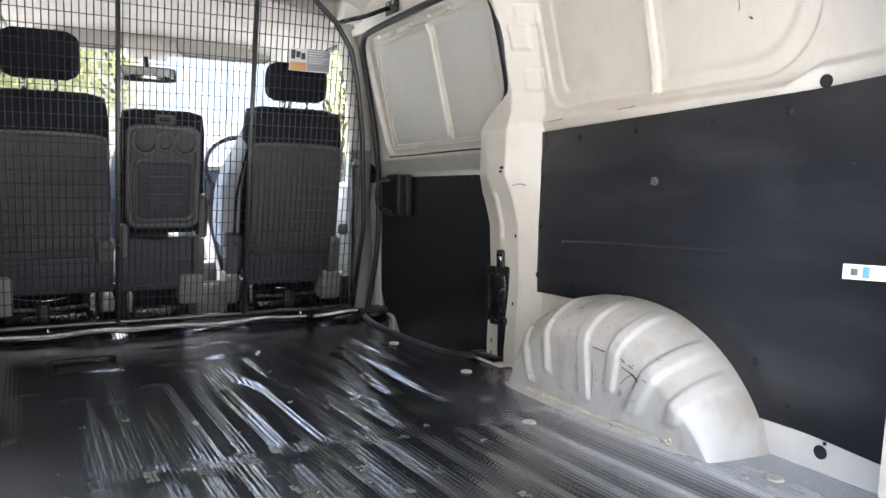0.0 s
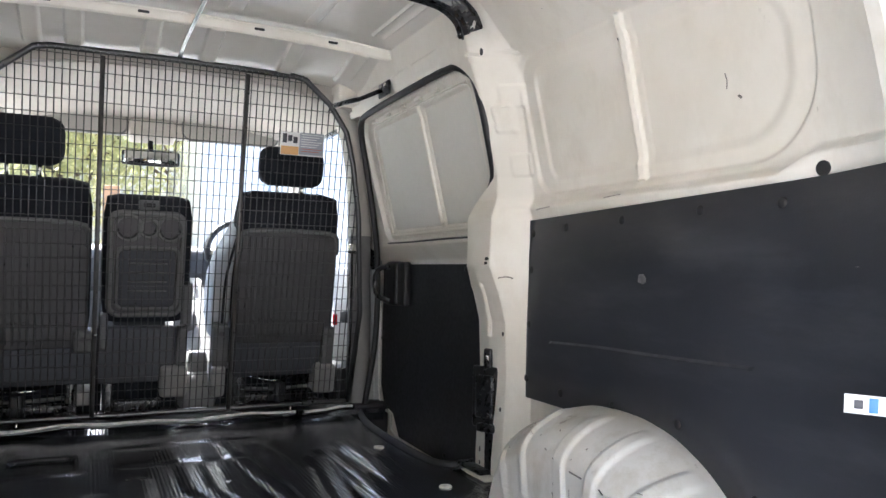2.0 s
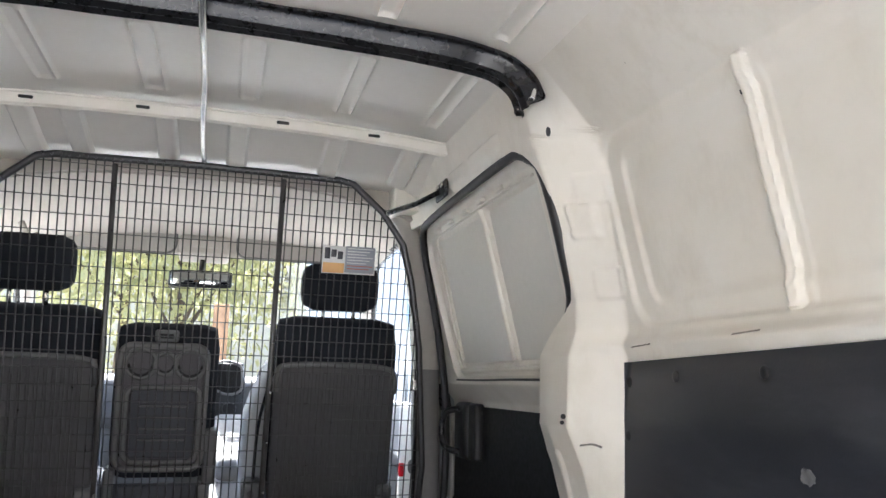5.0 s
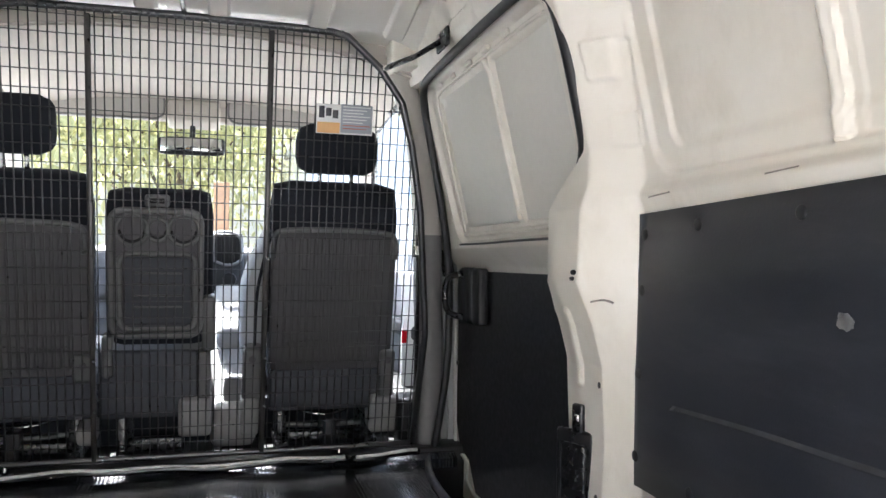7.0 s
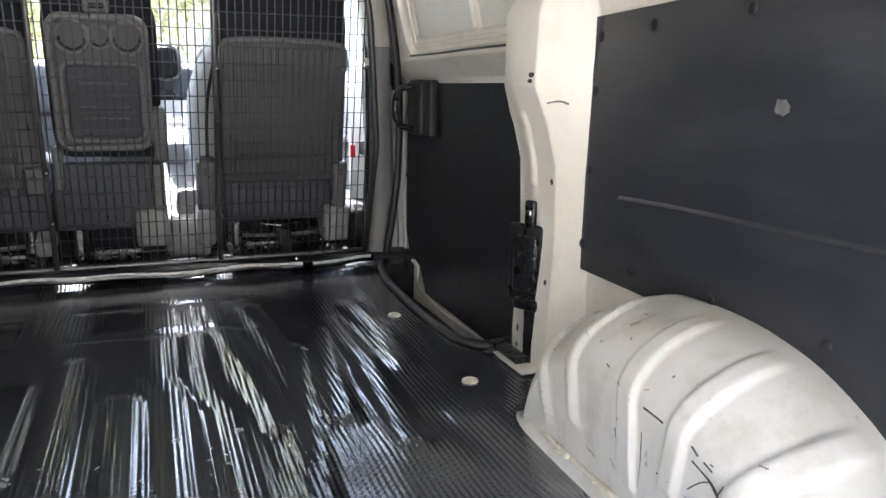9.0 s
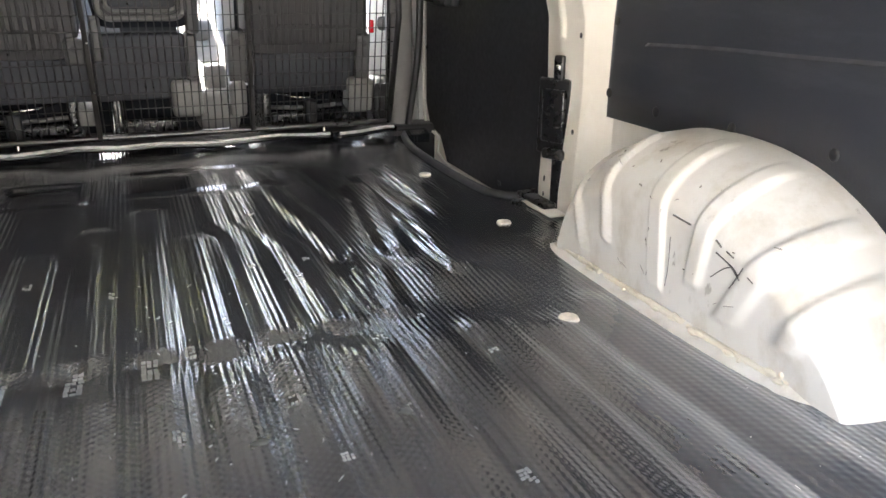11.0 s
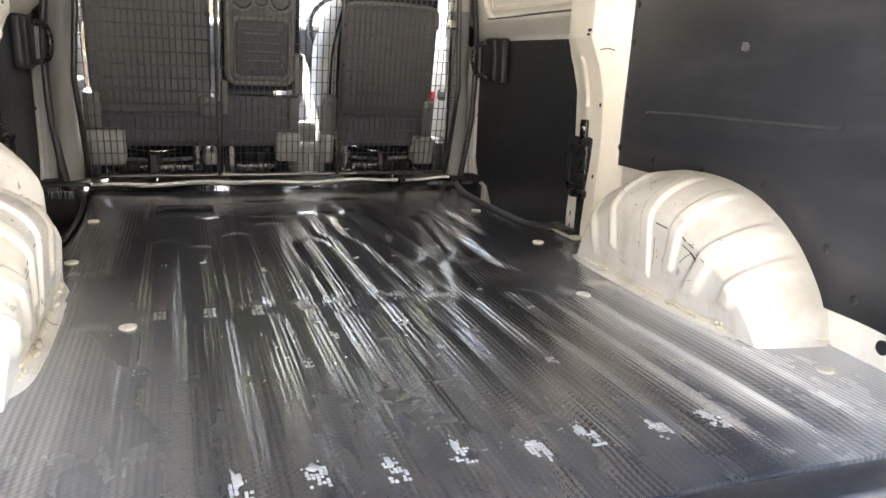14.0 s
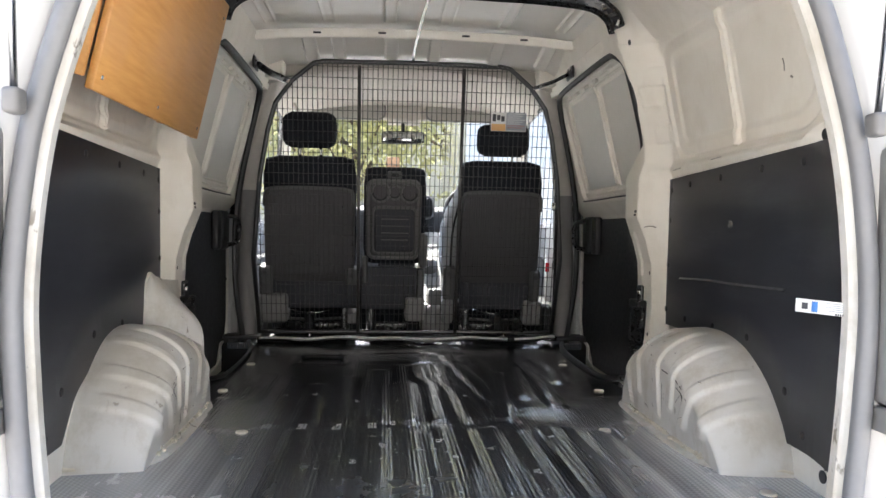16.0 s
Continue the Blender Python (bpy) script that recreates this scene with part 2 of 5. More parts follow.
def rrect(u, v, u0, u1, v0, v1, r, soft):
    """1 inside a rounded rectangle, 0 outside, with a sloped edge of the width soft."""
    cu, cv, hu, hv = (u0 + u1) / 2, (v0 + v1) / 2, (u1 - u0) / 2 - r, (v1 - v0) / 2 - r
    du, dv = max(abs(u - cu) - hu, 0), max(abs(v - cv) - hv, 0)
    return 1 - step(-soft, 0, math.hypot(du, dv) - r)


def sheet(name, place, nu, nv, mat, parent=None, back=None, keep=None, label=""):
    """A pressed sheet: place(i/nu, j/nv) gives its points; back moves its hidden face, so that it has thickness."""
    pts = [Vector(place(i / nu, j / nv)) for j in range(nv + 1) for i in range(nu + 1)]
    size = len(pts)
    faces = [(j * (nu + 1) + i, j * (nu + 1) + i + 1, (j + 1) * (nu + 1) + i + 1, (j + 1) * (nu + 1) + i) for j in range(nv) for i in range(nu)]
    if keep is not None:
        faces = [f for f in faces if keep(sum((pts[k] for k in f), Vector()) / 4)]
    if back is not None:
        count = {}
        for f in faces:
            for a, b in zip(f, f[1:] + f[:1]):
                count[(a, b)] = 1
        rim = [(a, b) for a, b in count if (b, a) not in count]
        pts = pts + [p + Vector(back) for p in pts]
        faces = faces + [tuple(k + size for k in reversed(f)) for f in faces] + [(b, a, a + size, b + size) for a, b in rim]
    me = bpy.data.meshes.new(name)
    me.from_pydata([tuple(p) for p in pts], [], faces)
    me.materials.append(mat)
    me.shade_smooth()
    me.set_sharp_from_angle(angle=radians(50))
    bm = bmesh.new()
    bm.from_mesh(me)
    bmesh.ops.delete(bm, geom=[v for v in bm.verts if not v.link_faces], context="VERTS")
    bm.to_mesh(me)
    bm.free()
    ob = new(name, me)
    if parent is not None:
        ob.parent = parent
    if label:
        tagged(ob, label)
    return ob


def mirrored(ob, name):
    """The same pressing for the other side of the van."""
    me = ob.data.copy()
    co = np.empty(len(me.vertices) * 3)
    me.vertices.foreach_get("co", co)
    co[0::3] *= -1
    me.vertices.foreach_set("co", co)
    me.flip_normals()
    return new(name, me)


def prism(outline, depth):
    """A flat plate: the outline (3D points in one plane), thickened by the vector depth."""
    bm = bmesh.new()
    a = [bm.verts.new(p) for p in outline]
    b = [bm.verts.new(Vector(p) + Vector(depth)) for p in outline]
    bm.faces.new(a)
    bm.faces.new(b[::-1])
    for i in range(len(a)):
        j = (i + 1) % len(a)
        bm.faces.new((a[j], a[i], b[i], b[j]))
    bmesh.ops.recalc_face_normals(bm, faces=bm.faces)
    return bm


# ---------------------------------------------------------------- floor of the load bay
SILL_Y0, SILL_Y1 = 1.25, 2.13       # the stepwells of the two sliding doors
REAR_Y = -0.23


def rib(x, y, line, half, slope, h):
    """One pressed rib: flat on top, sloped at the sides, rounded off at both ends of its line (y, x)."""
    y0, y1 = line[0][0], line[-1][0]
    if y < y0 - 0.11 or y > y1 + 0.11:
        return 0.0
    off = abs(x - interp(y, line))
    if off > half + slope:
        return 0.0
    end = 0.55 * max(y0 - y, y - y1, 0.0)
    d = math.hypot(max(off - half * 0.5, 0.0), end)
    return h * (1 - step(half * 0.2, half * 0.5 + slope, d))


# pressed ribs under the mat: their lines along the van (y, x), half width, width of the flanks, height
TOPS = (-0.55, -0.443, -0.345, -0.246, -0.145, -0.042, 0.062, 0.162, 0.271, 0.37, 0.47, 0.57)
FLOOR_RIBS = [([(-0.10, x), (0.20, x + 0.004), (0.55 + 0.03 * math.sin(x * 37), x)], 0.018, 0.040, 0.0062) for x in TOPS]
FLOOR_RIBS += [([(0.96, -0.55), (1.34, -0.55)], 0.018, 0.034, 0.0045), ([(0.70, -0.443), (1.24, -0.443)], 0.018, 0.034, 0.0045), ([(0.70, -0.345), (1.16, -0.345)], 0.018, 0.034, 0.0045),
               ([(0.70, -0.246), (1.30, -0.240)], 0.018, 0.038, 0.0060), ([(0.69, -0.145), (1.10, -0.142), (1.42, -0.135)], 0.018, 0.038, 0.0068), ([(0.69, -0.042), (1.18, -0.044)], 0.018, 0.036, 0.0072),
               ([(0.69, 0.058), (1.14, 0.056), (1.21, 0.046), (1.30, 0.018), (1.54, 0.024)], 0.018, 0.034, 0.0072), ([(0.70, 0.152), (1.08, 0.145), (1.20, 0.116), (1.30, 0.108), (1.54, 0.112)], 0.018, 0.034, 0.0072),
               ([(1.66, 0.035), (1.78, 0.035)], 0.05, 0.035, 0.005), ([(1.00, 0.235), (1.30, 0.212), (1.80, 0.165)], 0.016, 0.032, 0.0068), ([(1.30, 0.300), (1.76, 0.262)], 0.014, 0.030, 0.005),
               ([(0.72, 0.248), (0.98, 0.268), (1.16, 0.290), (1.38, 0.325)], 0.016, 0.034, 0.0065), ([(1.00, 0.350), (1.20, 0.368), (1.50, 0.402)], 0.018, 0.032, 0.0085), ([(0.86, 0.436), (1.28, 0.466), (1.40, 0.458), (1.60, 0.452)], 0.016, 0.030, 0.0072),
               ([(1.24, 0.540), (1.48, 0.560), (1.70, 0.545)], 0.018, 0.032, 0.0055)]


def floor_z(x, y):
    z = 0.0
    for line, half, slope, h in FLOOR_RIBS:
        if abs(x - line[0][1]) < 0.14:
            z = max(z, rib(x + 0.004 * math.sin(y * 7 + line[0][1] * 40), y, line, half, slope, h))
    z += 0.0020 * noise.noise((x * 9, y * 4, 0.3)) + 0.0028 * noise.noise((x * 3.2, y * 2.2, 4.0))
    # the mat bulges and sags where it spans the cross members
    z += 0.0028 * step(0.15, 0.30, x) * step(0.56, 0.50, x) * math.sin((y + 0.35 * x) * 21) * step(0.50, 0.62, y) * step(1.05, 0.90, y)
    z -= 0.0035 * (math.exp(-((y - 1.615) / 0.022) ** 2) + math.exp(-((y - 1.875) / 0.02) ** 2)) * step(-0.20, -0.12, x) * step(0.30, 0.22, x)
    z += 0.004 * rrect(x, y, -0.51, -0.25, 1.575, 1.845, 0.035, 0.018) - 0.013 * rrect(x, y, -0.475, -0.285, 1.61, 1.815, 0.03, 0.012)
    z += 0.020 * step(2.10, 2.19, y)
    edge = step(0.52, 0.64, abs(x)) * (0.004 + 0.008 * step(1.0, 0.9, y))
    return z + edge - 0.006


def floor_keep(p):
    if SILL_Y0 < p.y < SILL_Y1:
        lim = 0.70 + 0.03 * (1 - step(SILL_Y0, SILL_Y0 + 0.06, p.y)) + 0.02 * step(1.7, 2.1, p.y)
        return abs(p.x) < lim
    return True


floor = sheet("floor", lambda u, v: (-0.86 + 1.72 * u, REAR_Y + (2.20 - REAR_Y) * v, floor_z(-0.86 + 1.72 * u, REAR_Y + (2.20 - REAR_Y) * v)), 290, 330, MAT, back=(0, 0, -0.03), keep=floor_keep)
tagged(floor, "ribbed glossy black vinyl mat on the van floor, dusty", "floor", kind="structure")


# ---------------------------------------------------------------- side walls
PILLAR = [(-0.1, 0.80), (0.05, 0.80), (0.30, 0.812), (0.45, 0.806), (0.53, 0.785), (0.61, 0.752), (0.75, 0.757), (0.80, 0.775), (0.86, 0.775), (1.0, 0.742), (1.2, 0.676), (1.28, 0.655), (1.40, 0.62)]


def wall_x(y, z):
    """Half width of the load bay inside, at a place of the pressed side panel."""
    r = lambda v, a, b: min(1.0, max(0.0, (v - a) / (b - a)))  # noqa: E731
    if z < 0.765:
        x = 0.809 + 0.039 * y
    else:
        x = 0.852 - 0.16 * (z - 0.79) - 0.75 * max(0.0, z - 1.19)
        ledge = step(0.765, 0.790, z - 0.03 * step(0.12, 0.05, y))
        x = x * ledge + (0.809 + 0.039 * y) * (1 - ledge)
        # blanked window: a shallow field, tight corners ahead, wide ones towards the tailgate
        lean = 0.11 * (z - 0.93)
        field = rrect(y - lean, z, -1.0, 0.944, 0.795, 1.195, 0.07, 0.012) * rrect(y, z, 0.045, 2.0, 0.795, 1.195, 0.17, 0.014)
        x += 0.010 * field
        inner = rrect(y - lean, z, -1.0, 0.893, 0.832, 1.150, 0.05, 0.011) * rrect(y, z, 0.095, 2.0, 0.832, 1.150, 0.14, 0.030)
        x += 0.008 * inner
        off = y - 0.512 - 0.065 * (z - 0.81)
        tall = step(0.800, 0.806, z) * step(1.188, 1.176, z)
        x -= 0.010 * step(0.0145, 0.0105, abs(off)) * tall + 0.004 * step(0.0065, 0.0045, abs(off - 0.003)) * tall + 0.003 * step(0.026, 0.023, abs(off + 0.008)) * tall
    # pressed tabs and a crease along the pillar
    for ty, tz in ((0.985, 0.895), (0.985, 1.085)):
        x -= 0.005 * rrect(y, z, ty - 0.035, ty + 0.020, tz - 0.035, tz + 0.030, 0.008, 0.004)
    x -= 0.012 * math.exp(-((z - 0.775) / 0.02) ** 2) * step(0.0, 0.1, y)
    w = r(y, 0.962, 1.040)
    x = x * (1 - w) + interp(z, PILLAR) * w
    x += 0.045 * step(1.13, 1.22, y) * step(0.9, 0.5, z) * 0.35
    x -= 0.006 * rrect(y, z, 1.115, 1.150, 0.40, 0.56, 0.012, 0.010)
    x -= 0.008 * rrect(y, z, 0.975, 1.025, 0.98, 1.06, 0.01, 0.008)
    high = step(0.765, 0.83, z)
    d = step(0.08, -0.24, y) * high + step(-0.125, -0.215, y) * (1 - high)
    x -= d * interp(z, [(0, 0.075), (0.45, 0.055), (0.75, 0.055), (0.82, 0.09), (1.0, 0.11), (1.2, 0.12)])
    return x


WALL_TOP = 1.335
WALL_Y0, WALL_Y1 = -0.205, 1.225


FRONT = [(-0.1, 1.225), (0.55, 1.225), (0.62, 1.195), (0.76, 1.19), (0.80, 1.165), (0.845, 1.085), (0.88, 1.066), (1.08, 1.052), (1.14, 1.075), (1.175, 1.11), (1.195, 1.16), (1.205, 1.225), (1.40, 1.225)]


def wall_place(u, v):
    z = -0.03 + (WALL_TOP + 0.03) * v
    y = WALL_Y0 + (interp(z, FRONT) - WALL_Y0) * u
    return (wall_x(y, z), y, z)


w = sheet("wall_right", wall_place, 380, 330, CREAM, back=(0.035, 0, 0))
tagged(w, "cream-painted pressed steel side wall with window blanks", "wall", kind="structure")
tagged(mirrored(w, "wall_left"), "cream-painted pressed steel side wall with window blanks", "wall", kind="structure")

# rail over the sliding doors, up to the front pillar
for side, word in ((1, "right"), (-1, "left")):
    def rail(u, v):
        y = 1.05 + 1.12 * u
        z = 1.195 + 0.15 * v
        x = 0.682 - 0.30 * (z - 1.195) - 0.02 * step(1.9, 2.15, y)
        x -= 0.008 * (rrect(y, z, 1.20, 1.42, 1.215, 1.262, 0.01, 0.008) + rrect(y, z, 1.45, 1.60, 1.215, 1.262, 0.01, 0.008) + rrect(y, z, 1.64, 1.80, 1.215, 1.262, 0.01, 0.008))
        return (side * x, y, z)
    r = sheet(f"roof_rail_{word}", rail, 130, 20, CREAM, back=(side * 0.06, 0, 0.0))
    tagged(r, "cream-painted roof rail above the sliding door", "roof rail", kind="structure")


# ---------------------------------------------------------------- wheel arches
ARCH_LINE = spline([(0, y, z) for y, z in ((0.862, 0.0), (0.856, 0.09), (0.826, 0.178), (0.765, 0.240), (0.68, 0.274), (0.58, 0.286), (0.48, 0.283), (0.395, 0.270), (0.315, 0.241), (0.248, 0.201), (0.190, 0.148), (0.141, 0.080), (0.116, 0.0))], 0.008)


def arch_point(u, v):
    """u runs from the front foot over the top to the rear foot, v from the wall to the middle of the inner face."""
    f = u * (len(ARCH_LINE) - 1)
    i = min(int(f), len(ARCH_LINE) - 2)
    q = ARCH_LINE[i].lerp(ARCH_LINE[i + 1], f - i)
    s = min(1.0, q.z / 0.28)
    drop = 0.05 + 0.30 * s
    if v < 0.12:
        x, scale = 0.865 - 0.043 * v / 0.12, 1.0
    elif v < 0.75:
        ang = (v - 0.12) / 0.63 * math.pi / 2
        x, scale = 0.822 - 0.182 * math.sin(ang) ** 1.15, 1 - drop * (1 - math.cos(ang))
    else:
        x, scale = 0.640, (1 - drop) * (1 - (v - 0.75) / 0.25)
    z = q.z * scale
    return Vector((x + 0.009 * (1 - min(1, z / 0.10)), 0.512 + (q.y - 0.512) * scale, z))


# pressed ribs: place along the van, half width, lean with height, and the height of the lower end
ARCH_RIBS = [(0.775, 0.013, -0.24, 0.040), (0.672, 0.014, -0.10, 0.085), (0.522, 0.024, -0.06, 0.050), (0.408, 0.022, 0.16, 0.088), (0.272, 0.028, 0.56, 0.055), (0.178, 0.024, 0.42, 0.060)]


def arch_surface(u, v):
    p = arch_point(u, v)
    e = 0.004
    n = (arch_point(min(u + e, 1), v) - arch_point(max(u - e, 0), v)).cross(arch_point(u, min(v + e, 0.97)) - arch_point(u, max(min(v, 0.96) - e, 0)))
    if n.length < 1e-9:
        n = Vector((-1, 0, 0))
    n.normalize()
    if n.dot(p - Vector((0.90, 0.512, -0.05))) < 0:
        n = -n
    h = 0.0
    for y0, w, slant, low in ARCH_RIBS:
        across = abs(p.y - y0 - slant * (0.20 - p.z))
        h += 0.0078 * (1 - step(w * 0.58, w, across)) * step(low - 0.010, low + 0.010, p.z)
    fade = step(0.805, 0.735, p.x)
    return p + n * (h * fade + 0.0015 * noise.noise(p * 14))


def left_arch_y(y):
    """The left arch is shorter towards the tailgate."""
    return y + 0.065 * step(0.66, 0.24, y)


for side, word in ((1, "right"), (-1, "left")):
    a = sheet("wheel_arch_right", lambda u, v: arch_surface(u, v) - Vector((0, 0, 0.001)), 190, 110, WHITE) if side > 0 else mirrored(bpy.data.objects["wheel_arch_right"], "wheel_arch_left")
    tagged(a, "white-painted ribbed steel wheel arch, scuffed and chipped", "wheel arch", kind="structure")
    if side < 0:
        for v in a.data.vertices:
            v.co.y = left_arch_y(v.co.y)
    bm = bmesh.new()
    line = [(0.662, 0.872), (0.640, 0.80), (0.632, 0.55), (0.634, 0.29), (0.648, 0.205), (0.690, 0.155), (0.75, 0.132), (0.83, 0.122)]
    pts = spline([(side * x, y if side > 0 else left_arch_y(y), 0.004) for x, y in line], 0.012)
    rows = []
    for i, p in enumerate(pts):
        t = (pts[min(i + 1, len(pts) - 1)] - pts[max(i - 1, 0)]).normalized()
        n = Vector((-t.y, t.x, 0)) * -side
        wob = 0.002 * noise.noise(p * 40)
        rows.append([bm.verts.new(p + n * d + Vector((0, 0, h + wob))) for d, h in ((-0.022, 0.022), (-0.008, 0.012), (0.0, 0.006), (0.010, 0.003), (0.012, -0.008))])
    for r0, r1 in zip(rows, rows[1:]):
        for k in range(4):
            bm.faces.new((r0[k], r0[k + 1], r1[k + 1], r1[k])).smooth = True
    bmesh.ops.recalc_face_normals(bm, faces=bm.faces)
    part("seam", bm, WHITE, a)
    rnd = random.Random(5)
    bead = [p + Vector((side * 0.012, 0, 0.012)) for p in pts]
    bm = tube(bead, 0.0062, 8)
    for v in bm.verts:
        v.co += Vector((-side * 0.6, 0.0, 0.8)) * (0.006 * noise.noise(v.co * 55) + 0.003 * noise.noise(v.co * 130))
    part("sealant_bead", bm, SEALANT, a, "lumpy cream sealant along the foot")
    for i in range(26):
        q = rnd.choice(pts[4:-8])
        bm = bmesh.new()
        bmesh.ops.create_icosphere(bm, subdivisions=2, radius=0.006, matrix=Matrix.LocRotScale((q.x + side * rnd.uniform(0.002, 0.014), q.y, 0.016 + rnd.uniform(-0.003, 0.008)), None, (rnd.uniform(0.5, 1.0), rnd.uniform(0.7, 2.2), rnd.uniform(0.5, 1.0))))
        for f in bm.faces:
            f.smooth = True
        part("sealant_blob", bm, SEALANT, a)

# the pocket that rises from the left arch to its pillar
def pocket(u, v):
    top = Vector((0.826 - 0.022 * u, 0.797 + 0.26 * u, interp(u, [(0, 0.385), (0.12, 0.414), (0.25, 0.40), (0.5, 0.385), (1, 0.375)])))
    low = Vector((interp(u, [(0, 0.815), (0.25, 0.73), (0.45, 0.672), (0.65, 0.668), (1, 0.79)]), interp(u, [(0, 0.775), (0.25, 0.80), (0.45, 0.835), (0.65, 0.872), (1, 1.06)]), interp(u, [(0, 0.235), (0.25, 0.235), (0.45, 0.19), (0.65, 0.0), (1, 0.0)])))
    p = top.lerp(low, v)
    p.x -= 0.075 * math.sin(math.pi * v) * v * step(0.0, 0.4, u) * (1 - 0.5 * u)
    return (-p.x, p.y, p.z)


tagged(sheet("arch_gusset", pocket, 60, 40, WHITE, back=(-0.02, 0, 0)), "white-painted steel gusset between arch and pillar", "gusset", kind="structure")


# ---------------------------------------------------------------- roof
def roof_base(x):
    return 1.378 - 0.020 * (x / 0.66) ** 2 - 0.034 * step(0.57, 0.69, abs(x))


ROOF_PADS = [(-0.345, 0.022), (-0.107, 0.024), (0.112, 0.022), (0.345, 0.020), (0.575, 0.018), (-0.575, 0.018)]


def roof_z(x, y):
    z = roof_base(x) - 0.050 * step(1.62, 1.93, y)
    for x0, w in ROOF_PADS:
        for y0, y1 in ((1.125, 1.50), (0.44, 0.96), (-0.15, 0.27)):
            z -= 0.0085 * (rrect(x, y, x0 - w - 0.007, x0 + w + 0.007, y0, y1, 0.012, 0.008) - rrect(x, y, x0 - w, x0 + w, y0 + 0.01, y1 - 0.01, 0.008, 0.008))
    for x0 in (-0.45, -0.33, -0.10, 0.09, 0.36, 0.58):
        z -= 0.014 * rrect(x, y, x0 - 0.030, x0 + 0.030, 1.665, 1.93, 0.012, 0.007)
    z -= 0.003 * math.sin(x * 21) * step(1.60, 1.66, y)
    z -= 0.0060 * abs(math.sin(x * 105)) * step(1.605, 1.612, y) * step(1.665, 1.655, y) * (0.3 + 0.7 * step(0.0, 0.3, math.sin(x * 13 + 0.6)))
    return z


ceiling = sheet("ceiling", lambda u, v: (-0.70 + 1.40 * u, REAR_Y + 2.28 * v, roof_z(-0.70 + 1.40 * u, REAR_Y + 2.28 * v)), 300, 300, ROOFPAINT, back=(0, 0, 0.03))
tagged(ceiling, "bare cream-painted pressed steel van roof", "ceiling", kind="structure")


def bow(name, y0, width, line, mat, label, raised, turn):
    half = spline([(x, 0, z) for x, z in line], 0.01)
    path = [Vector((-p.x, 0, p.z)) for p in reversed(half[1:])] + half
    n = len(path) - 1

    def place(u, v):
        i = min(int(round(u * n)), n)
        p, t = path[i], (path[min(i + 1, n)] - path[max(i - 1, 0)]).normalized()
        down = Vector((t.z, 0, -t.x))
        s = (v - 0.5) * 2
        k = abs(2 * u - 1)
        dip = raised * (1 - step(0.55, 0.80, abs(s))) + 0.0045 * math.cos(s * 11) * (abs(s) < 0.55)
        q = p + down * dip
        return (q.x, y0 + s * width / 2 * (1 + 0.04 * math.sin(p.x * 30) + 0.10 * step(0.9, 1.0, k)) + turn * step(0.75, 1.0, k), q.z)
    ob = sheet(name, place, n, 30, mat, back=(0, 0, 0.005))
    return tagged(ob, label, "roof bow", kind="structure")


bow("roof_bow_front", 1.572, 0.046, [(0, 1.358), (0.3, 1.354), (0.5, 1.345), (0.652, 1.332)], CREAM, "slim cream-painted roof bow", 0.019, 0.0)
part("flange", tube([(x, 1.612, interp(abs(x), [(0, 1.357), (0.3, 1.353), (0.5, 1.344), (0.652, 1.330)]) - 0.004) for x in np.linspace(-0.64, 0.64, 60)], 0.0065, 8, flat=0.6), CREAM, bpy.data.objects["roof_bow_front"], "thin front flange of the bow")
HEAVY = [(0, 1.362), (0.3, 1.357), (0.50, 1.347), (0.585, 1.328), (0.635, 1.285), (0.655, 1.235)]
bow("roof_bow_middle", 1.012, 0.105, HEAVY, BLACKMETAL, "black-painted ribbed steel roof bow", 0.022, -0.035)
bow("roof_bow_rear", 0.36, 0.105, HEAVY, BLACKMETAL, "black-painted ribbed steel roof bow", 0.022, 0.0)
for side in (1, -1):
    for dy in (-0.035, 0.035):
        ob = part("bow_bolt", rbox((-0.012, -0.012, -0.004), (0.012, 0.012, 0.008), 0.004), STEEL)
        ob.matrix_world = pose(side * 0.640, 0.977 + dy, 1.246, 0, side * -72, 0)
        tagged(ob, "steel bolt at the end of the roof bow", "bolt", "roof bow bolts")

conduit = part("roof_conduit", tube(spline([(0.0, 1.93, 1.315), (-0.002, 1.80, 1.325), (0.002, 1.575, 1.333), (0.012, 1.30, 1.348), (0.016, 1.012, 1.328), (0.018, 0.7, 1.348), (0.02, 0.36, 1.328), (0.02, 0.0, 1.345)], 0.03), 0.0075, 8), STEEL)
tagged(conduit, "thin bare metal conduit along the roof", "conduit")

# slots of the front bow
for k, x in enumerate((-0.52, -0.40, -0.27, -0.14, 0.10, 0.20, 0.31, 0.44, 0.55)):
    dy = -0.022 if k % 2 else 0.020
    z = interp(abs(x), [(0, 1.358), (0.3, 1.354), (0.5, 1.345), (0.652, 1.332)]) - 0.010
    part("slot", rbox((x - 0.016, 1.575 + dy - 0.0028, z - 0.004), (x + 0.016, 1.575 + dy + 0.0028, z + 0.004), 0.002, 1), RUBBER, bpy.data.objects["roof_bow_front"], "dark slot in the bow")


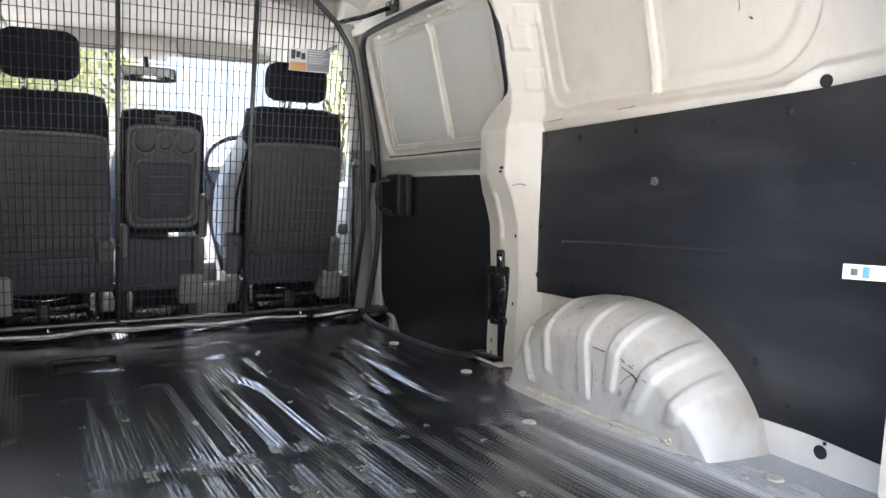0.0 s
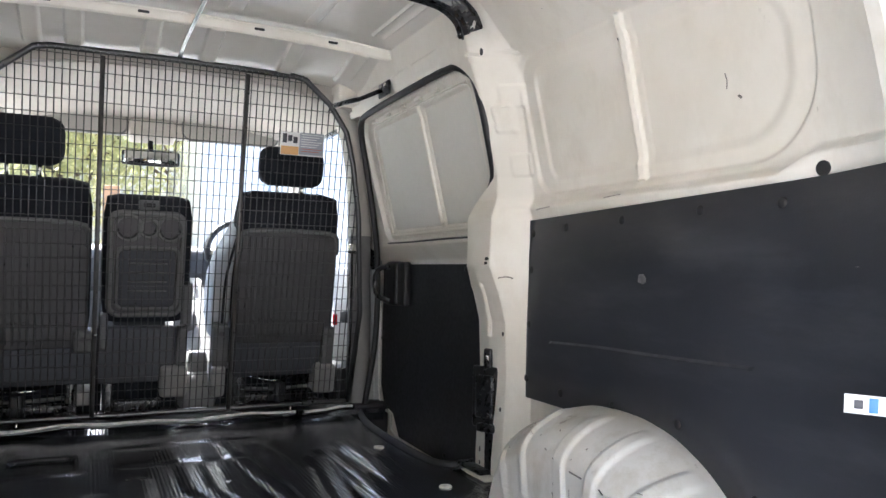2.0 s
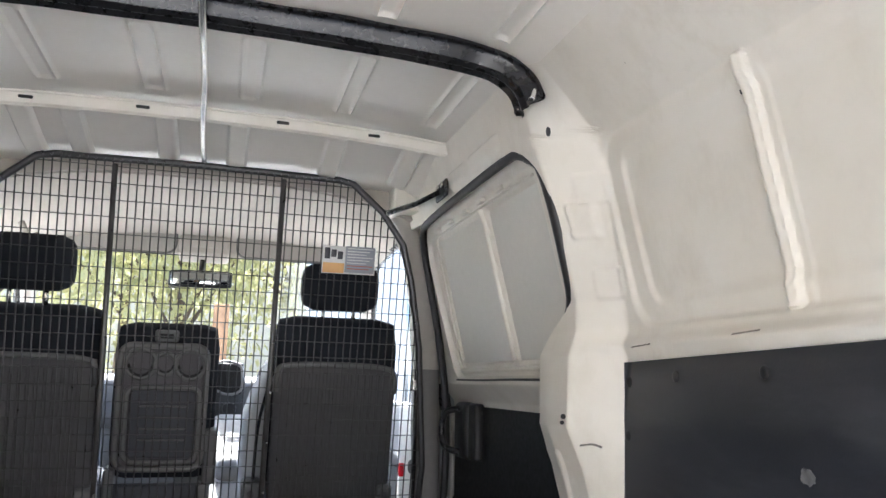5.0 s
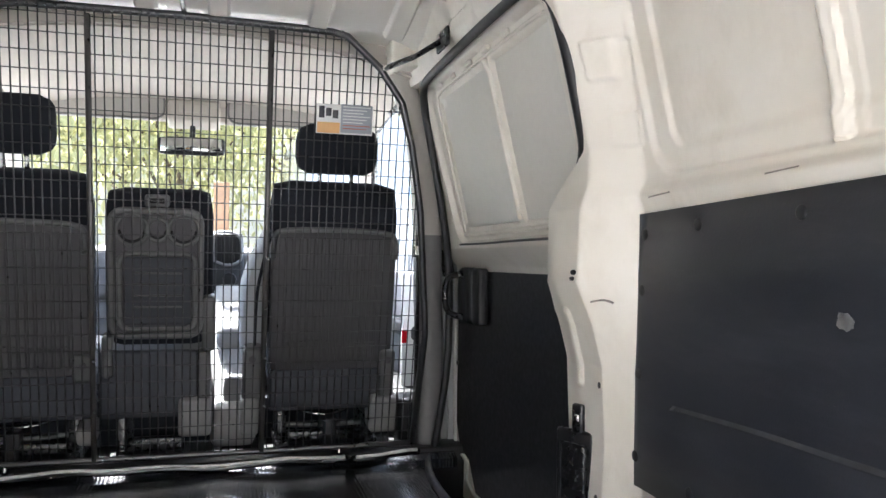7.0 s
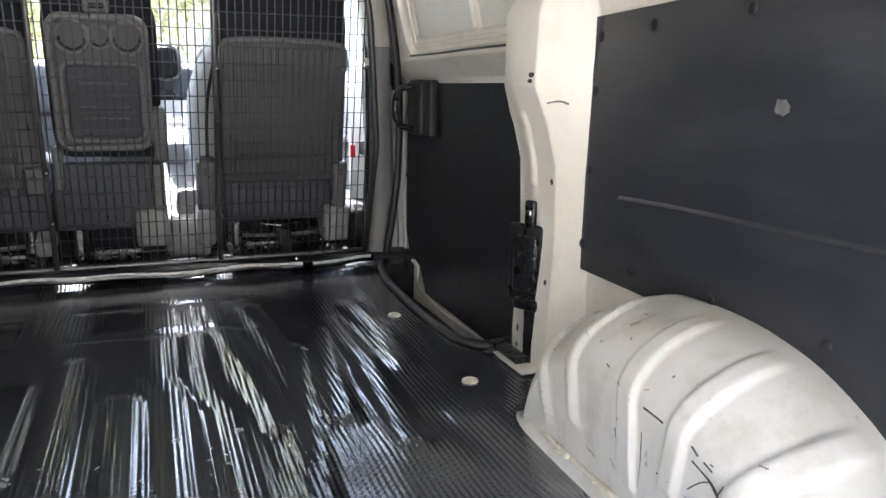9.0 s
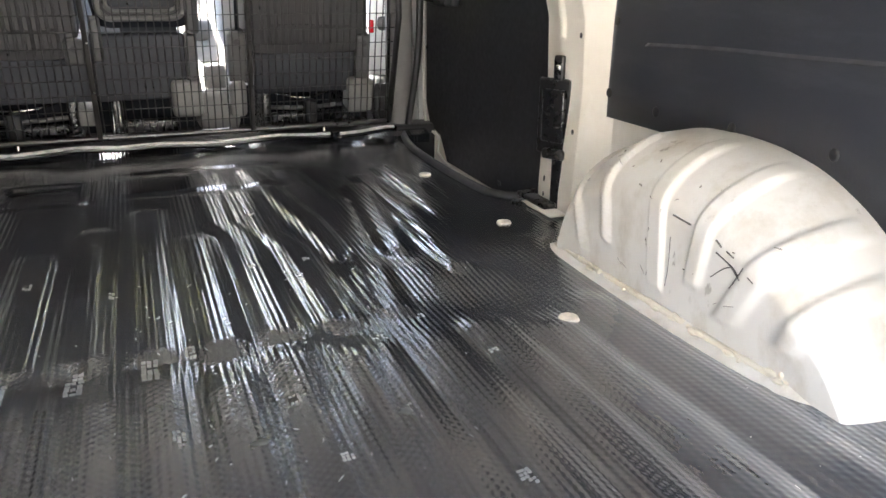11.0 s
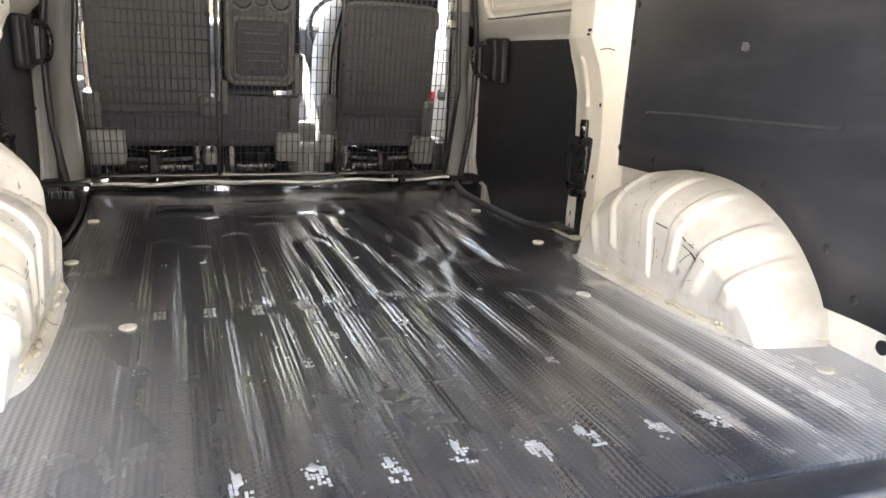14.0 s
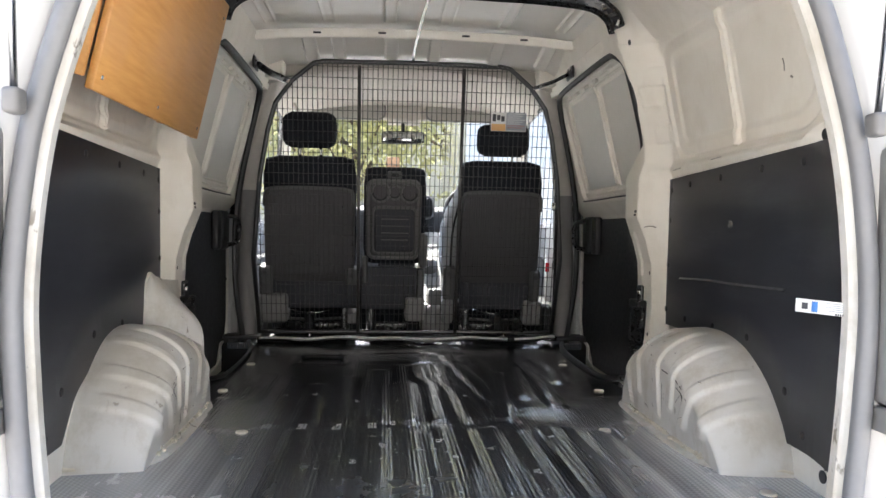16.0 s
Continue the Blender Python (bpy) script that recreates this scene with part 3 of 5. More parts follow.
def hole(side, y, z, ry, rz, name="hole"):
    """A dark punched hole in a side wall, with a pressed rim."""
    wall = bpy.data.objects["wall_right" if side > 0 else "wall_left"]
    x = wall_x(y, z)
    b = bmesh.new()
    lean = Vector((1, -(wall_x(y + 0.01, z) - wall_x(y - 0.01, z)) / 0.02, -(wall_x(y, z + 0.01) - wall_x(y, z - 0.01)) / 0.02)).normalized()
    q = lean.to_track_quat("X", "Z").to_matrix().to_4x4()
    bmesh.ops.create_cone(b, cap_ends=True, segments=18, radius1=1, radius2=1, depth=1, matrix=Matrix.Translation((x - 0.0005, y, z)) @ q @ Matrix.LocRotScale((0, 0, 0), Euler((0, radians(90), 0)), (rz, ry, 0.003)))
    bmesh.ops.transform(b, matrix=Matrix.Diagonal((side, 1, 1, 1)), verts=b.verts)
    bmesh.ops.recalc_face_normals(b, faces=b.faces)
    part(name, b, RUBBER, wall)


for side in (1, -1):
    for y, z, ry, rz in ((0.023, 0.770, 0.013, 0.013), (0.001, 0.046, 0.014, 0.014), (-0.008, 0.066, 0.004, 0.004), (1.016, 1.205, 0.005, 0.010), (1.055, 0.630, 0.010, 0.005), (1.060, 0.618, 0.008, 0.004),
                          (1.052, 0.416, 0.004, 0.006), (1.062, 0.20, 0.004, 0.006), (1.175, 0.34, 0.003, 0.004), (1.19, 0.06, 0.004, 0.008), (1.19, 0.02, 0.004, 0.006), (0.549, 1.059, 0.005, 0.005), (0.536, 0.933, 0.005, 0.005), (0.555, 1.13, 0.004, 0.004)):
        hole(side, y, z, ry, rz)

# rubs and scratches in the paint
DARKSCUFF = surface("black_scuff", (0.10, 0.092, 0.085), 0.8, vary=0.6, big=160)
SCUFF = surface("dark_scuff", (0.24, 0.22, 0.19), 0.8, vary=0.5, big=120)
def wall_scuff(pts, r):
    line = spline([(wall_x(y, z) - 0.0008, y, z) for y, z in pts], 0.006)
    part("scuff", tube(line, r, 6, flat=0.3), SCUFF, bpy.data.objects["wall_right"], "dark rub in the paint")


wall_scuff([(0.262, 0.985), (0.259, 0.970), (0.262, 0.955)], 0.003)
wall_scuff([(0.235, 0.938), (0.228, 0.932)], 0.003)
wall_scuff([(1.00, 0.575), (1.012, 0.580), (1.03, 0.576)], 0.004)
wall_scuff([(0.62, 0.772), (0.56, 0.775)], 0.002)
wall_scuff([(0.93, 0.765), (0.86, 0.768)], 0.0025)


def arch_scuff(u0, v0, u1, v1, r, bend=0.0):
    line = [arch_surface(u0 + (u1 - u0) * k / 8, v0 + (v1 - v0) * k / 8 + bend * math.sin(k * math.pi / 8)) for k in range(9)]
    for side, word in ((1, "right"), (-1, "left")):
        part("scuff", tube([(side * q.x, q.y if side > 0 else left_arch_y(q.y), q.z) for q in line], r, 6, flat=0.4), SCUFF, bpy.data.objects[f"wheel_arch_{word}"], "dark scratch in the paint")


rnd = random.Random(11)


def arch_nearest(p):
    """The place on the ribbed arch that lies nearest to p."""
    u, v = min(((i / 150, j / 60) for i in range(20, 135) for j in range(16, 60)), key=lambda q: (arch_point(*q) - p).length)
    return arch_surface(u, v)


# dark rubs on the inner face: along the van and height of each bend, thickness
for line, r in ((((0.484, 0.183), (0.465, 0.178), (0.440, 0.174)), 0.0026), (((0.385, 0.174), (0.371, 0.167)), 0.0024), (((0.360, 0.161), (0.349, 0.156)), 0.0020), (((0.381, 0.156), (0.352, 0.145), (0.323, 0.134)), 0.0024),
                (((0.387, 0.117), (0.363, 0.133), (0.347, 0.150)), 0.0018), (((0.347, 0.110), (0.332, 0.130), (0.326, 0.146)), 0.0024), (((0.485, 0.148), (0.483, 0.102), (0.490, 0.055)), 0.0014), (((0.533, 0.152), (0.538, 0.088), (0.541, 0.060)), 0.0013), (((0.451, 0.099), (0.415, 0.110)), 0.0013), (((0.311, 0.142), (0.296, 0.136)), 0.0014)):
    pts = [arch_nearest(Vector((0.641, y, z))) for y, z in line]
    for side, word in ((1, "right"), (-1, "left")):
        part("scuff", tube(spline([(side * q.x, q.y if side > 0 else left_arch_y(q.y), q.z) for q in pts], 0.006), r * 0.7, 6, flat=0.5), DARKSCUFF, bpy.data.objects[f"wheel_arch_{word}"], "dark scratch in the paint")
for k in range(26):
    u, v = rnd.uniform(0.15, 0.85), rnd.uniform(0.45, 0.90)
    arch_scuff(u, v, u + rnd.uniform(-0.012, 0.012), v + rnd.uniform(0.004, 0.02), rnd.uniform(0.0006, 0.0014))


# ---------------------------------------------------------------- sliding doors
# darker than the wall boards: the doors' shade is put into the colour
SHADEDBOARD = surface("shaded_door_board", (0.011, 0.012, 0.015), 0.55, vary=0.3, relief=0.0004, big=4.0)
BLANK = surface("grey_window_blank", (0.70, 0.68, 0.62), 0.42, vary=0.06, big=2.0)


def door_x(y, z):
    x = interp(z, [(-0.2, 0.895), (0.60, 0.905), (0.635, 0.896), (0.690, 0.834), (0.757, 0.819), (1.25, 0.690)])
    x += 0.020 * rrect(y, z, 1.12, 2.045, 0.705, 1.185, 0.06, 0.008)
    # two blanked panes, split by a slanting rib
    c = 1.53 - (z - 0.751) * 0.05
    inner = rrect(y, z, 1.14, 1.992 - (z - 0.757) * 0.08, 0.745, 1.150, 0.04, 0.007)
    x += 0.010 * inner * step(0.016, 0.026, abs(y - c))
    x -= 0.010 * step(0.012, 0.006, abs(y - c)) * step(0.75, 0.78, z) * step(1.16, 1.13, z)
    x -= 0.004 * rrect(y, z, 1.30, 2.05, 1.160, 1.185, 0.008, 0.006) * step(0.3, 0.5, math.sin(y * 30))
    return x


for side, word in ((1, "right"), (-1, "left")):
    d = sheet("sliding_door_right", lambda u, v: (door_x(1.03 + 1.25 * u, -0.14 + 1.40 * v), 1.03 + 1.25 * u, -0.14 + 1.40 * v), 260, 290, CREAM, back=(0.05, 0, 0)) if side > 0 else mirrored(bpy.data.objects["sliding_door_right"], "sliding_door_left")
    tagged(d, "closed sliding door, cream paint with blanked window", "van door", kind="structure")
    def pane(y0, y1, slope0, slope1, name):
        def place(u, v):
            z = 0.755 + 0.385 * v
            a, b_ = y0 - slope0 * (z - 0.755), y1 - slope1 * (z - 0.755)
            y = a + (b_ - a) * u
            return (side * (door_x(y, z) - 0.004 - 0.003 * math.sin(math.pi * u) * math.sin(math.pi * v)), y, z)
        part_ob = sheet(name, place, 24, 24, BLANK, d, back=(side * 0.002, 0, 0), label="grey blanking panel in the door window")
        return part_ob
    pane(1.556, 1.980, 0.05, 0.08, "blanking_panel")
    pane(1.14, 1.504, 0.0, 0.05, "blanking_panel")
    part("window_rib", tube([(side * (door_x(1.53 - (z - 0.751) * 0.05 + 0.03, z) - 0.012), 1.53 - (z - 0.751) * 0.05, z) for z in np.linspace(0.757, 1.15, 12)], 0.013, 8, flat=0.6), CREAM, d, "cream-painted rib between the panes")
    def on_door(y, z, off):
        return Vector((side * (door_x(y, z) - off), y, z))
    lip_line = [(2.006, 0.742), (1.999, 0.84), (1.988, 0.98), (1.978, 1.10), (1.965, 1.142), (1.925, 1.157), (1.60, 1.160), (1.25, 1.160), (1.16, 1.156)]
    part("frame_lip", tube(spline([on_door(y, z, 0.002) for y, z in lip_line], 0.02), 0.0045, 8), CREAM, d, "raised lip of the window frame")
    part("frame_sill", tube(spline([on_door(y, z, 0.003) for y, z in ((2.004, 0.732), (1.90, 0.730), (1.60, 0.731), (1.16, 0.732))], 0.03), 0.0065, 8), CREAM, d, "raised sill of the window frame")
    # the shadow line in the joint under the frame, drawn as a black tube
    part("joint_shadow", tube(spline([on_door(y, z, -0.0005) for y, z in ((2.03, 0.702), (1.80, 0.701), (1.50, 0.703), (1.16, 0.702))], 0.03), 0.0035, 6), RUBBER, d, "dark tube for the shadow line in the joint below the window frame")
    for jy in (1.92, 1.78, 1.64, 1.50, 1.36):
        part("clip", rbox((min(side * (door_x(jy, 1.172) - 0.010), side * (door_x(jy, 1.172) + 0.004)), jy - 0.022, 1.164), (max(side * (door_x(jy, 1.172) - 0.010), side * (door_x(jy, 1.172) + 0.004)), jy + 0.022, 1.178), 0.004), CREAM, d, "painted clip on the window frame")
    # black lining board in the lower half
    out = [(1.16, 0.618), (2.25, 0.618), (2.245, 0.10), (2.20, 0.02), (2.10, 0.0), (2.03, -0.085), (1.16, -0.10)]
    b = part("lining_board", prism([(side * (0.896 + 0.01 * z), y, z) for y, z in out], (side * -0.004, 0, 0)), SHADEDBOARD, d, "matt black lining board, darkened for shade")
    part("board_trim", tube(spline([(side * 0.890, y, z) for y, z in ((2.262, 0.60), (2.258, 0.10), (2.215, 0.012), (2.115, -0.012), (2.05, -0.095), (1.3, -0.11))], 0.03), 0.006, 6), WHITE, d, "white painted flange round the board")
    for y, z in ((1.45, 0.60), (1.95, 0.60), (1.6, -0.06), (2.23, 0.3)):
        part("screw", rbox((side * 0.889 - 0.003, y - 0.007, z - 0.007), (side * 0.889 + 0.003, y + 0.007, z + 0.007), 0.003), RUBBER, d)
    # inside handle
    h = part("handle_housing", rbox((min(side * 0.866, side * 0.90), 1.945, 0.450), (max(side * 0.866, side * 0.90), 2.02, 0.628), 0.010), PLASTIC, d, "black plastic handle housing")
    part("handle_plate", rbox((min(side * 0.852, side * 0.90), 2.005, 0.448), (max(side * 0.852, side * 0.90), 2.13, 0.630), 0.02), PLASTIC, d, "black plastic handle plate")
    part("grip", tube(spline([(side * 0.852, 2.06, 0.47), (side * 0.812, 2.085, 0.485), (side * 0.803, 2.10, 0.54), (side * 0.812, 2.085, 0.595), (side * 0.852, 2.06, 0.608)], 0.012), 0.011, 8), BLACKMETAL, d, "glossy black pull handle")
    # rubber seal round the opening
    seal = [(0.800, 2.195, 0.02), (0.832, 2.165, 0.30), (0.826, 2.135, 0.60), (0.788, 2.095, 0.82), (0.738, 2.062, 1.03), (0.712, 2.040, 1.13), (0.698, 2.00, 1.178), (0.690, 1.92, 1.192), (0.686, 1.60, 1.197), (0.686, 1.22, 1.197), (0.690, 1.13, 1.188), (0.708, 1.066, 1.145), (0.726, 1.048, 1.075), (0.757, 1.052, 0.96), (0.782, 1.066, 0.87), (0.80, 1.12, 0.83)]
    s = part(f"door_seal_{word}", tube(spline([(side * x, y, z) for x, y, z in seal], 0.02), 0.015, 8, flat=0.8), RUBBER)
    tagged(s, "black rubber seal round the sliding door opening", "door seal", kind="structure")
    # stepwell below the door
    bm = bmesh.new()
    box(bm, (min(side * 0.66, side * 0.92), 1.20, -0.17), (max(side * 0.66, side * 0.92), 2.25, -0.145))
    box(bm, (min(side * 0.668, side * 0.680), 1.20, -0.145), (max(side * 0.668, side * 0.680), 2.20, -0.036))
    tagged(part(f"stepwell_{word}", bm, PLASTIC), "dark step below the sliding door", "step", kind="structure")
    edge = spline([(side * x, y, 0.004) for x, y in ((0.790, 2.20), (0.760, 2.13), (0.715, 1.90), (0.700, 1.60), (0.705, 1.36), (0.720, 1.29), (0.765, 1.245), (0.830, 1.26))], 0.02)
    tagged(part(f"step_trim_{word}", tube(edge, 0.012, 8, flat=0.6), RUBBER), "dark rubber trim along the step edge", "trim", kind="structure")
    # door track latch on the pillar
    lt = part("pillar_latch", rbox((-0.008, -0.040, 0.135), (0.010, 0.055, 0.315), 0.007), BLACKMETAL)
    lt.matrix_world = pose(side * 0.802, 1.125, 0, 0, 0, side * 24)
    tagged(lt, "black enamelled door catch plate on the pillar", "door catch")
    part("recess", rbox((-0.012 * side - 0.003, -0.026, 0.165), (-0.012 * side + 0.003, 0.038, 0.290), 0.006), BLACKMETAL, lt)
    part("upper_tab", rbox((-0.007, -0.012, 0.300), (0.007, 0.016, 0.368), 0.006), BLACKMETAL, lt)
    part("tab_bolt", rbox((-0.011, -0.006, 0.332), (0.011, 0.008, 0.348), 0.004), STEEL, lt)
    part("arm", rbox((-0.012, -0.030, -0.005), (0.012, 0.005, 0.150), 0.006), BLACKMETAL, lt)
    part("knuckle", rbox((-0.022, -0.035, 0.125), (0.022, 0.030, 0.150), 0.008), BLACKMETAL, lt)
    part("foot", rbox((-0.030, -0.035, -0.012), (0.020, 0.11, 0.004), 0.005), BLACKMETAL, lt)
    fp = part("foot_plate", rbox((min(side * 0.752, side * 0.83), 1.05, 0.000), (max(side * 0.752, side * 0.83), 1.20, 0.005), 0.003), CREAM)
    part("bracket", rbox((min(side * 0.762, side * 0.80), 1.10, 0.005), (max(side * 0.762, side * 0.80), 1.245, 0.020), 0.006), BLACKMETAL, fp, "black steel bracket")
    tagged(fp, "white-painted floor plate under the door catch", "floor plate")


# ---------------------------------------------------------------- front pillars of the load bay
PIL = [(0.02, 0.745, 0.835), (0.40, 0.750, 0.838), (0.72, 0.735, 0.822), (0.95, 0.700, 0.780), (1.10, 0.665, 0.735), (1.23, 0.610, 0.690), (1.30, 0.56, 0.66)]
for side, word in ((1, "right"), (-1, "left")):
    for name, z0, z1, mat, label in (("lower", 0.02, 0.735, GREYPLASTIC, "grey plastic trim of the door pillar"), ("upper", 0.735, 1.30, BEIGEPLASTIC, "beige plastic trim of the door pillar")):
        def place(u, v, z0=z0, z1=z1, side=side):
            z = z0 + (z1 - z0) * v
            xi = interp(z, [(a, b) for a, b, c in PIL])
            xo = interp(z, [(a, c) for a, b, c in PIL])
            y = 2.21 - 0.16 * step(0.5, 1.25, z)
            bulge = math.sin(math.pi * u) ** 0.5 * 0.03
            return (side * (xi + (xo - xi) * u), y - bulge + 0.03, z)
        ob = sheet(f"pillar_{name}_{word}", place, 16, 50, mat, back=(0, 0.05, 0))
        tagged(ob, label, "pillar", kind="structure")
    fill = sheet(f"pillar_post_{word}", lambda u, v: (side * (interp(-0.12 + 1.40 * v, [(-0.12, 0.80), (0.7, 0.80), (1.28, 0.64)]) + 0.15 * u), 2.285 - 0.10 * step(0.5, 1.25, -0.12 + 1.40 * v), -0.12 + 1.40 * v), 6, 30, OUTER, back=(0, 0.03, 0))
    tagged(fill, "body pillar behind the trim", "pillar", kind="structure")
    kick = part(f"pillar_foot_{word}", rbox((min(side * 0.72, side * 0.95), 2.17, -0.16), (max(side * 0.72, side * 0.95), 2.29, 0.030), 0.012), PLASTIC)
    tagged(kick, "black plastic foot of the door pillar", "pillar foot", kind="structure")


# ---------------------------------------------------------------- lining boards on the side walls
def lining(side):
    x = lambda y, z: side * (0.801 + 0.039 * y - 0.05 * step(0.08, -0.24, y))  # noqa: E731
    bm = bmesh.new()
    cols, rows = 34, 4
    grid = {}
    for i in range(cols + 1):
        y = 1.0 - 1.19 * i / cols
        zt = interp(y, [(-0.19, 0.761), (0.962, 0.737)])
        zb = interp(y, [(-0.20, 0.078), (0.16, 0.078), (0.24, 0.17), (0.40, 0.24), (0.60, 0.25), (1.005, 0.247)])
        for j in range(rows + 1):
            z = zb + (zt - zb) * j / rows
            yy = y - (0.04 * (z - 0.247) / 0.49 if i == 0 else 0.0)
            for k, t in enumerate((0.0, 0.005)):
                grid[i, j, k] = bm.verts.new((x(yy, z) + side * t, yy, z))
    for i in range(cols):
        for j in range(rows):
            bm.faces.new((grid[i, j, 0], grid[i + 1, j, 0], grid[i + 1, j + 1, 0], grid[i, j + 1, 0])).smooth = True
        for j in (0, rows):
            bm.faces.new((grid[i, j, 0], grid[i + 1, j, 0], grid[i + 1, j, 1], grid[i, j, 1]))
    for i in (0, cols):
        for j in range(rows):
            bm.faces.new((grid[i, j, 0], grid[i, j + 1, 0], grid[i, j + 1, 1], grid[i, j, 1]))
    bmesh.ops.recalc_face_normals(bm, faces=bm.faces)
    ob = part("side_lining_board", bm, PANEL)
    tagged(ob, "matt black lining board, darkened for shade fixed to the side wall, scuffed", "lining board", "side lining boards")
    for y, z in ((0.945, 0.70), (0.955, 0.60), (0.965, 0.45), (0.975, 0.30), (0.80, 0.285), (0.58, 0.29), (0.78, 0.71), (0.55, 0.715), (0.30, 0.72), (0.10, 0.72), (0.158, 0.194), (0.073, 0.114), (0.36, 0.29)):
        b = bmesh.new()
        bmesh.ops.create_uvsphere(b, u_segments=12, v_segments=6, radius=0.0105, matrix=Matrix.LocRotScale((x(y, z) - side * 0.0, y, z), None, (0.35, 1, 1)))
        for f in b.faces:
            f.smooth = True
        part("plug", b, PLASTIC, ob, "black plastic plug")
    return ob


for side in (1, -1):
    lining(side)
# a long flat grey streak along the right board
rub = spline([(0.8005 + 0.039 * y, y, z) for y, z in ((0.85, 0.413), (0.638, 0.421), (0.466, 0.423), (0.33, 0.426), (0.16, 0.43))], 0.02)
part("pale_streak", tube(rub, 0.0085, 8, flat=0.06), surface("grey_streak", (0.028, 0.030, 0.034), 0.42, vary=0.4, big=25), bpy.data.objects["side_lining_board"], "long pale streak along the board")
# paint smudge and stock label on the board
b = bmesh.new()
bmesh.ops.create_icosphere(b, subdivisions=3, radius=1.0, matrix=Matrix.LocRotScale((0.8194, 0.476, 0.584), Euler((0, 0, radians(-2.2))), (0.0016, 0.014, 0.011)))
for v in b.verts:
    v.co.y += 0.007 * noise.noise(v.co * 110)
    v.co.z += 0.006 * noise.noise(v.co * 140 + Vector((5, 5, 5)))
tagged(part("smudge_sticker", b, surface("worn_grey_sticker", (0.13, 0.13, 0.128), 0.7, vary=0.4, big=60), None), "worn grey scrap of sticker on the lining board", "sticker")
lab = holder("barcode_label", "white stock label strip stuck by one end to the tailgate flange", "label", at=(0.714, -0.163, 0.419))
def flatpart(name, y0, y1, z0, z1, x, mat):
    return part(name, rbox((x - 0.0006, y0, z0), (x + 0.0006, y1, z1), 0.0003, 1), mat, lab)
flatpart("paper", -0.050, 0.065, -0.013, 0.013, 0.0, STICKER)
flatpart("logo", 0.042, 0.053, -0.006, 0.006, -0.0012, STICKDARK)
flatpart("blue_field", 0.024, 0.035, -0.010, 0.010, -0.0012, STICKBLUE)
for k in range(5):
    flatpart("print_line", -0.042, 0.010 - 0.012 * (k % 2), 0.008 - k * 0.0035, 0.0095 - k * 0.0035, -0.0012, STICKGREY)
for k in range(9):
    flatpart("code_bar", -0.042 + k * 0.004, -0.040 + k * 0.004, -0.0125, -0.0085, -0.0014, STICKDARK)
lab.matrix_world = pose(0.714, -0.163, 0.419, 2, 0, 40)


# ---------------------------------------------------------------- mesh guard
def guard(x, z, off=0.0):
    return Vector((x, 2.163 - 0.205 * (z - 0.06) + off, z))


UPRIGHT = surface("worn_dark_steel", (0.045, 0.042, 0.040), 0.32, vary=0.3, big=30)
GUARD_EDGE = [(0.05, 0.715), (0.42, 0.735), (0.80, 0.695), (1.00, 0.655), (1.12, 0.618), (1.215, 0.545), (1.295, 0.445)]
cargo_guard = holder("cargo_guard", "black welded mesh cargo guard behind the seats", "cargo guard")
edge = [(x, z) for z, x in GUARD_EDGE]
loop = [(x, z) for x, z in edge] + [(0.40, 1.303), (0.0, 1.308), (-0.40, 1.303)] + [(-x, z) for x, z in reversed(edge)]
part("edge_tube", tube([guard(x, z) for x, z in loop], 0.011, 10), WIRE, cargo_guard)
part("bottom_tube", tube([guard(x, 0.052) for x in np.linspace(-0.715, 0.715, 20)], 0.010, 8), WIRE, cargo_guard)
for x in (-0.242, 0.233):
    part("upright", rbox((x - 0.0075, -0.006, 0.0), (x + 0.0075, 0.006, 1.265), 0.002, 1, pose(0, 2.158, 0.05, 11.58, 0, 0)), UPRIGHT, cargo_guard)
    for z in (0.2, 0.35, 0.5, 0.65, 0.8, 0.95, 1.1, 1.22):
        b = bmesh.new()
        rod(b, guard(x + 0.004, z, -0.016), guard(x + 0.004, z, -0.006), 0.004, 6)
        part("upright_rivet", b, BLACKMETAL, cargo_guard)


def guard_half(z):
    return interp(z, GUARD_EDGE)


def guard_top(x):
    a = abs(x)
    if a <= 0.40:
        return 1.305
    return interp(a, [(0.40, 1.303), (0.445, 1.295), (0.545, 1.215), (0.618, 1.12), (0.655, 1.00), (0.695, 0.80), (0.715, 0.60)])


PITCH = 0.0226
for k in range(-31, 32):
    x = k * PITCH
    b = bmesh.new()
    rod(b, guard(x, 0.05), guard(x, guard_top(x)), 0.0021, 6)
    part("upright_wire", b, WIRE, cargo_guard)
    if abs(x) < 0.44:
        b = bmesh.new()
        rod(b, guard(x, 1.300, -0.012), guard(x, 1.300, -0.020), 0.0045, 6)
        part("weld", b, WIRE, cargo_guard)
for k in range(26):
    z = 0.095 + k * 0.0475
    if z < 1.29:
        w = guard_half(z)
        b = bmesh.new()
        rod(b, guard(-w, z, -0.0035), guard(w, z, -0.0035), 0.0014, 6)
        part("cross_wire", b, WIRE, cargo_guard)
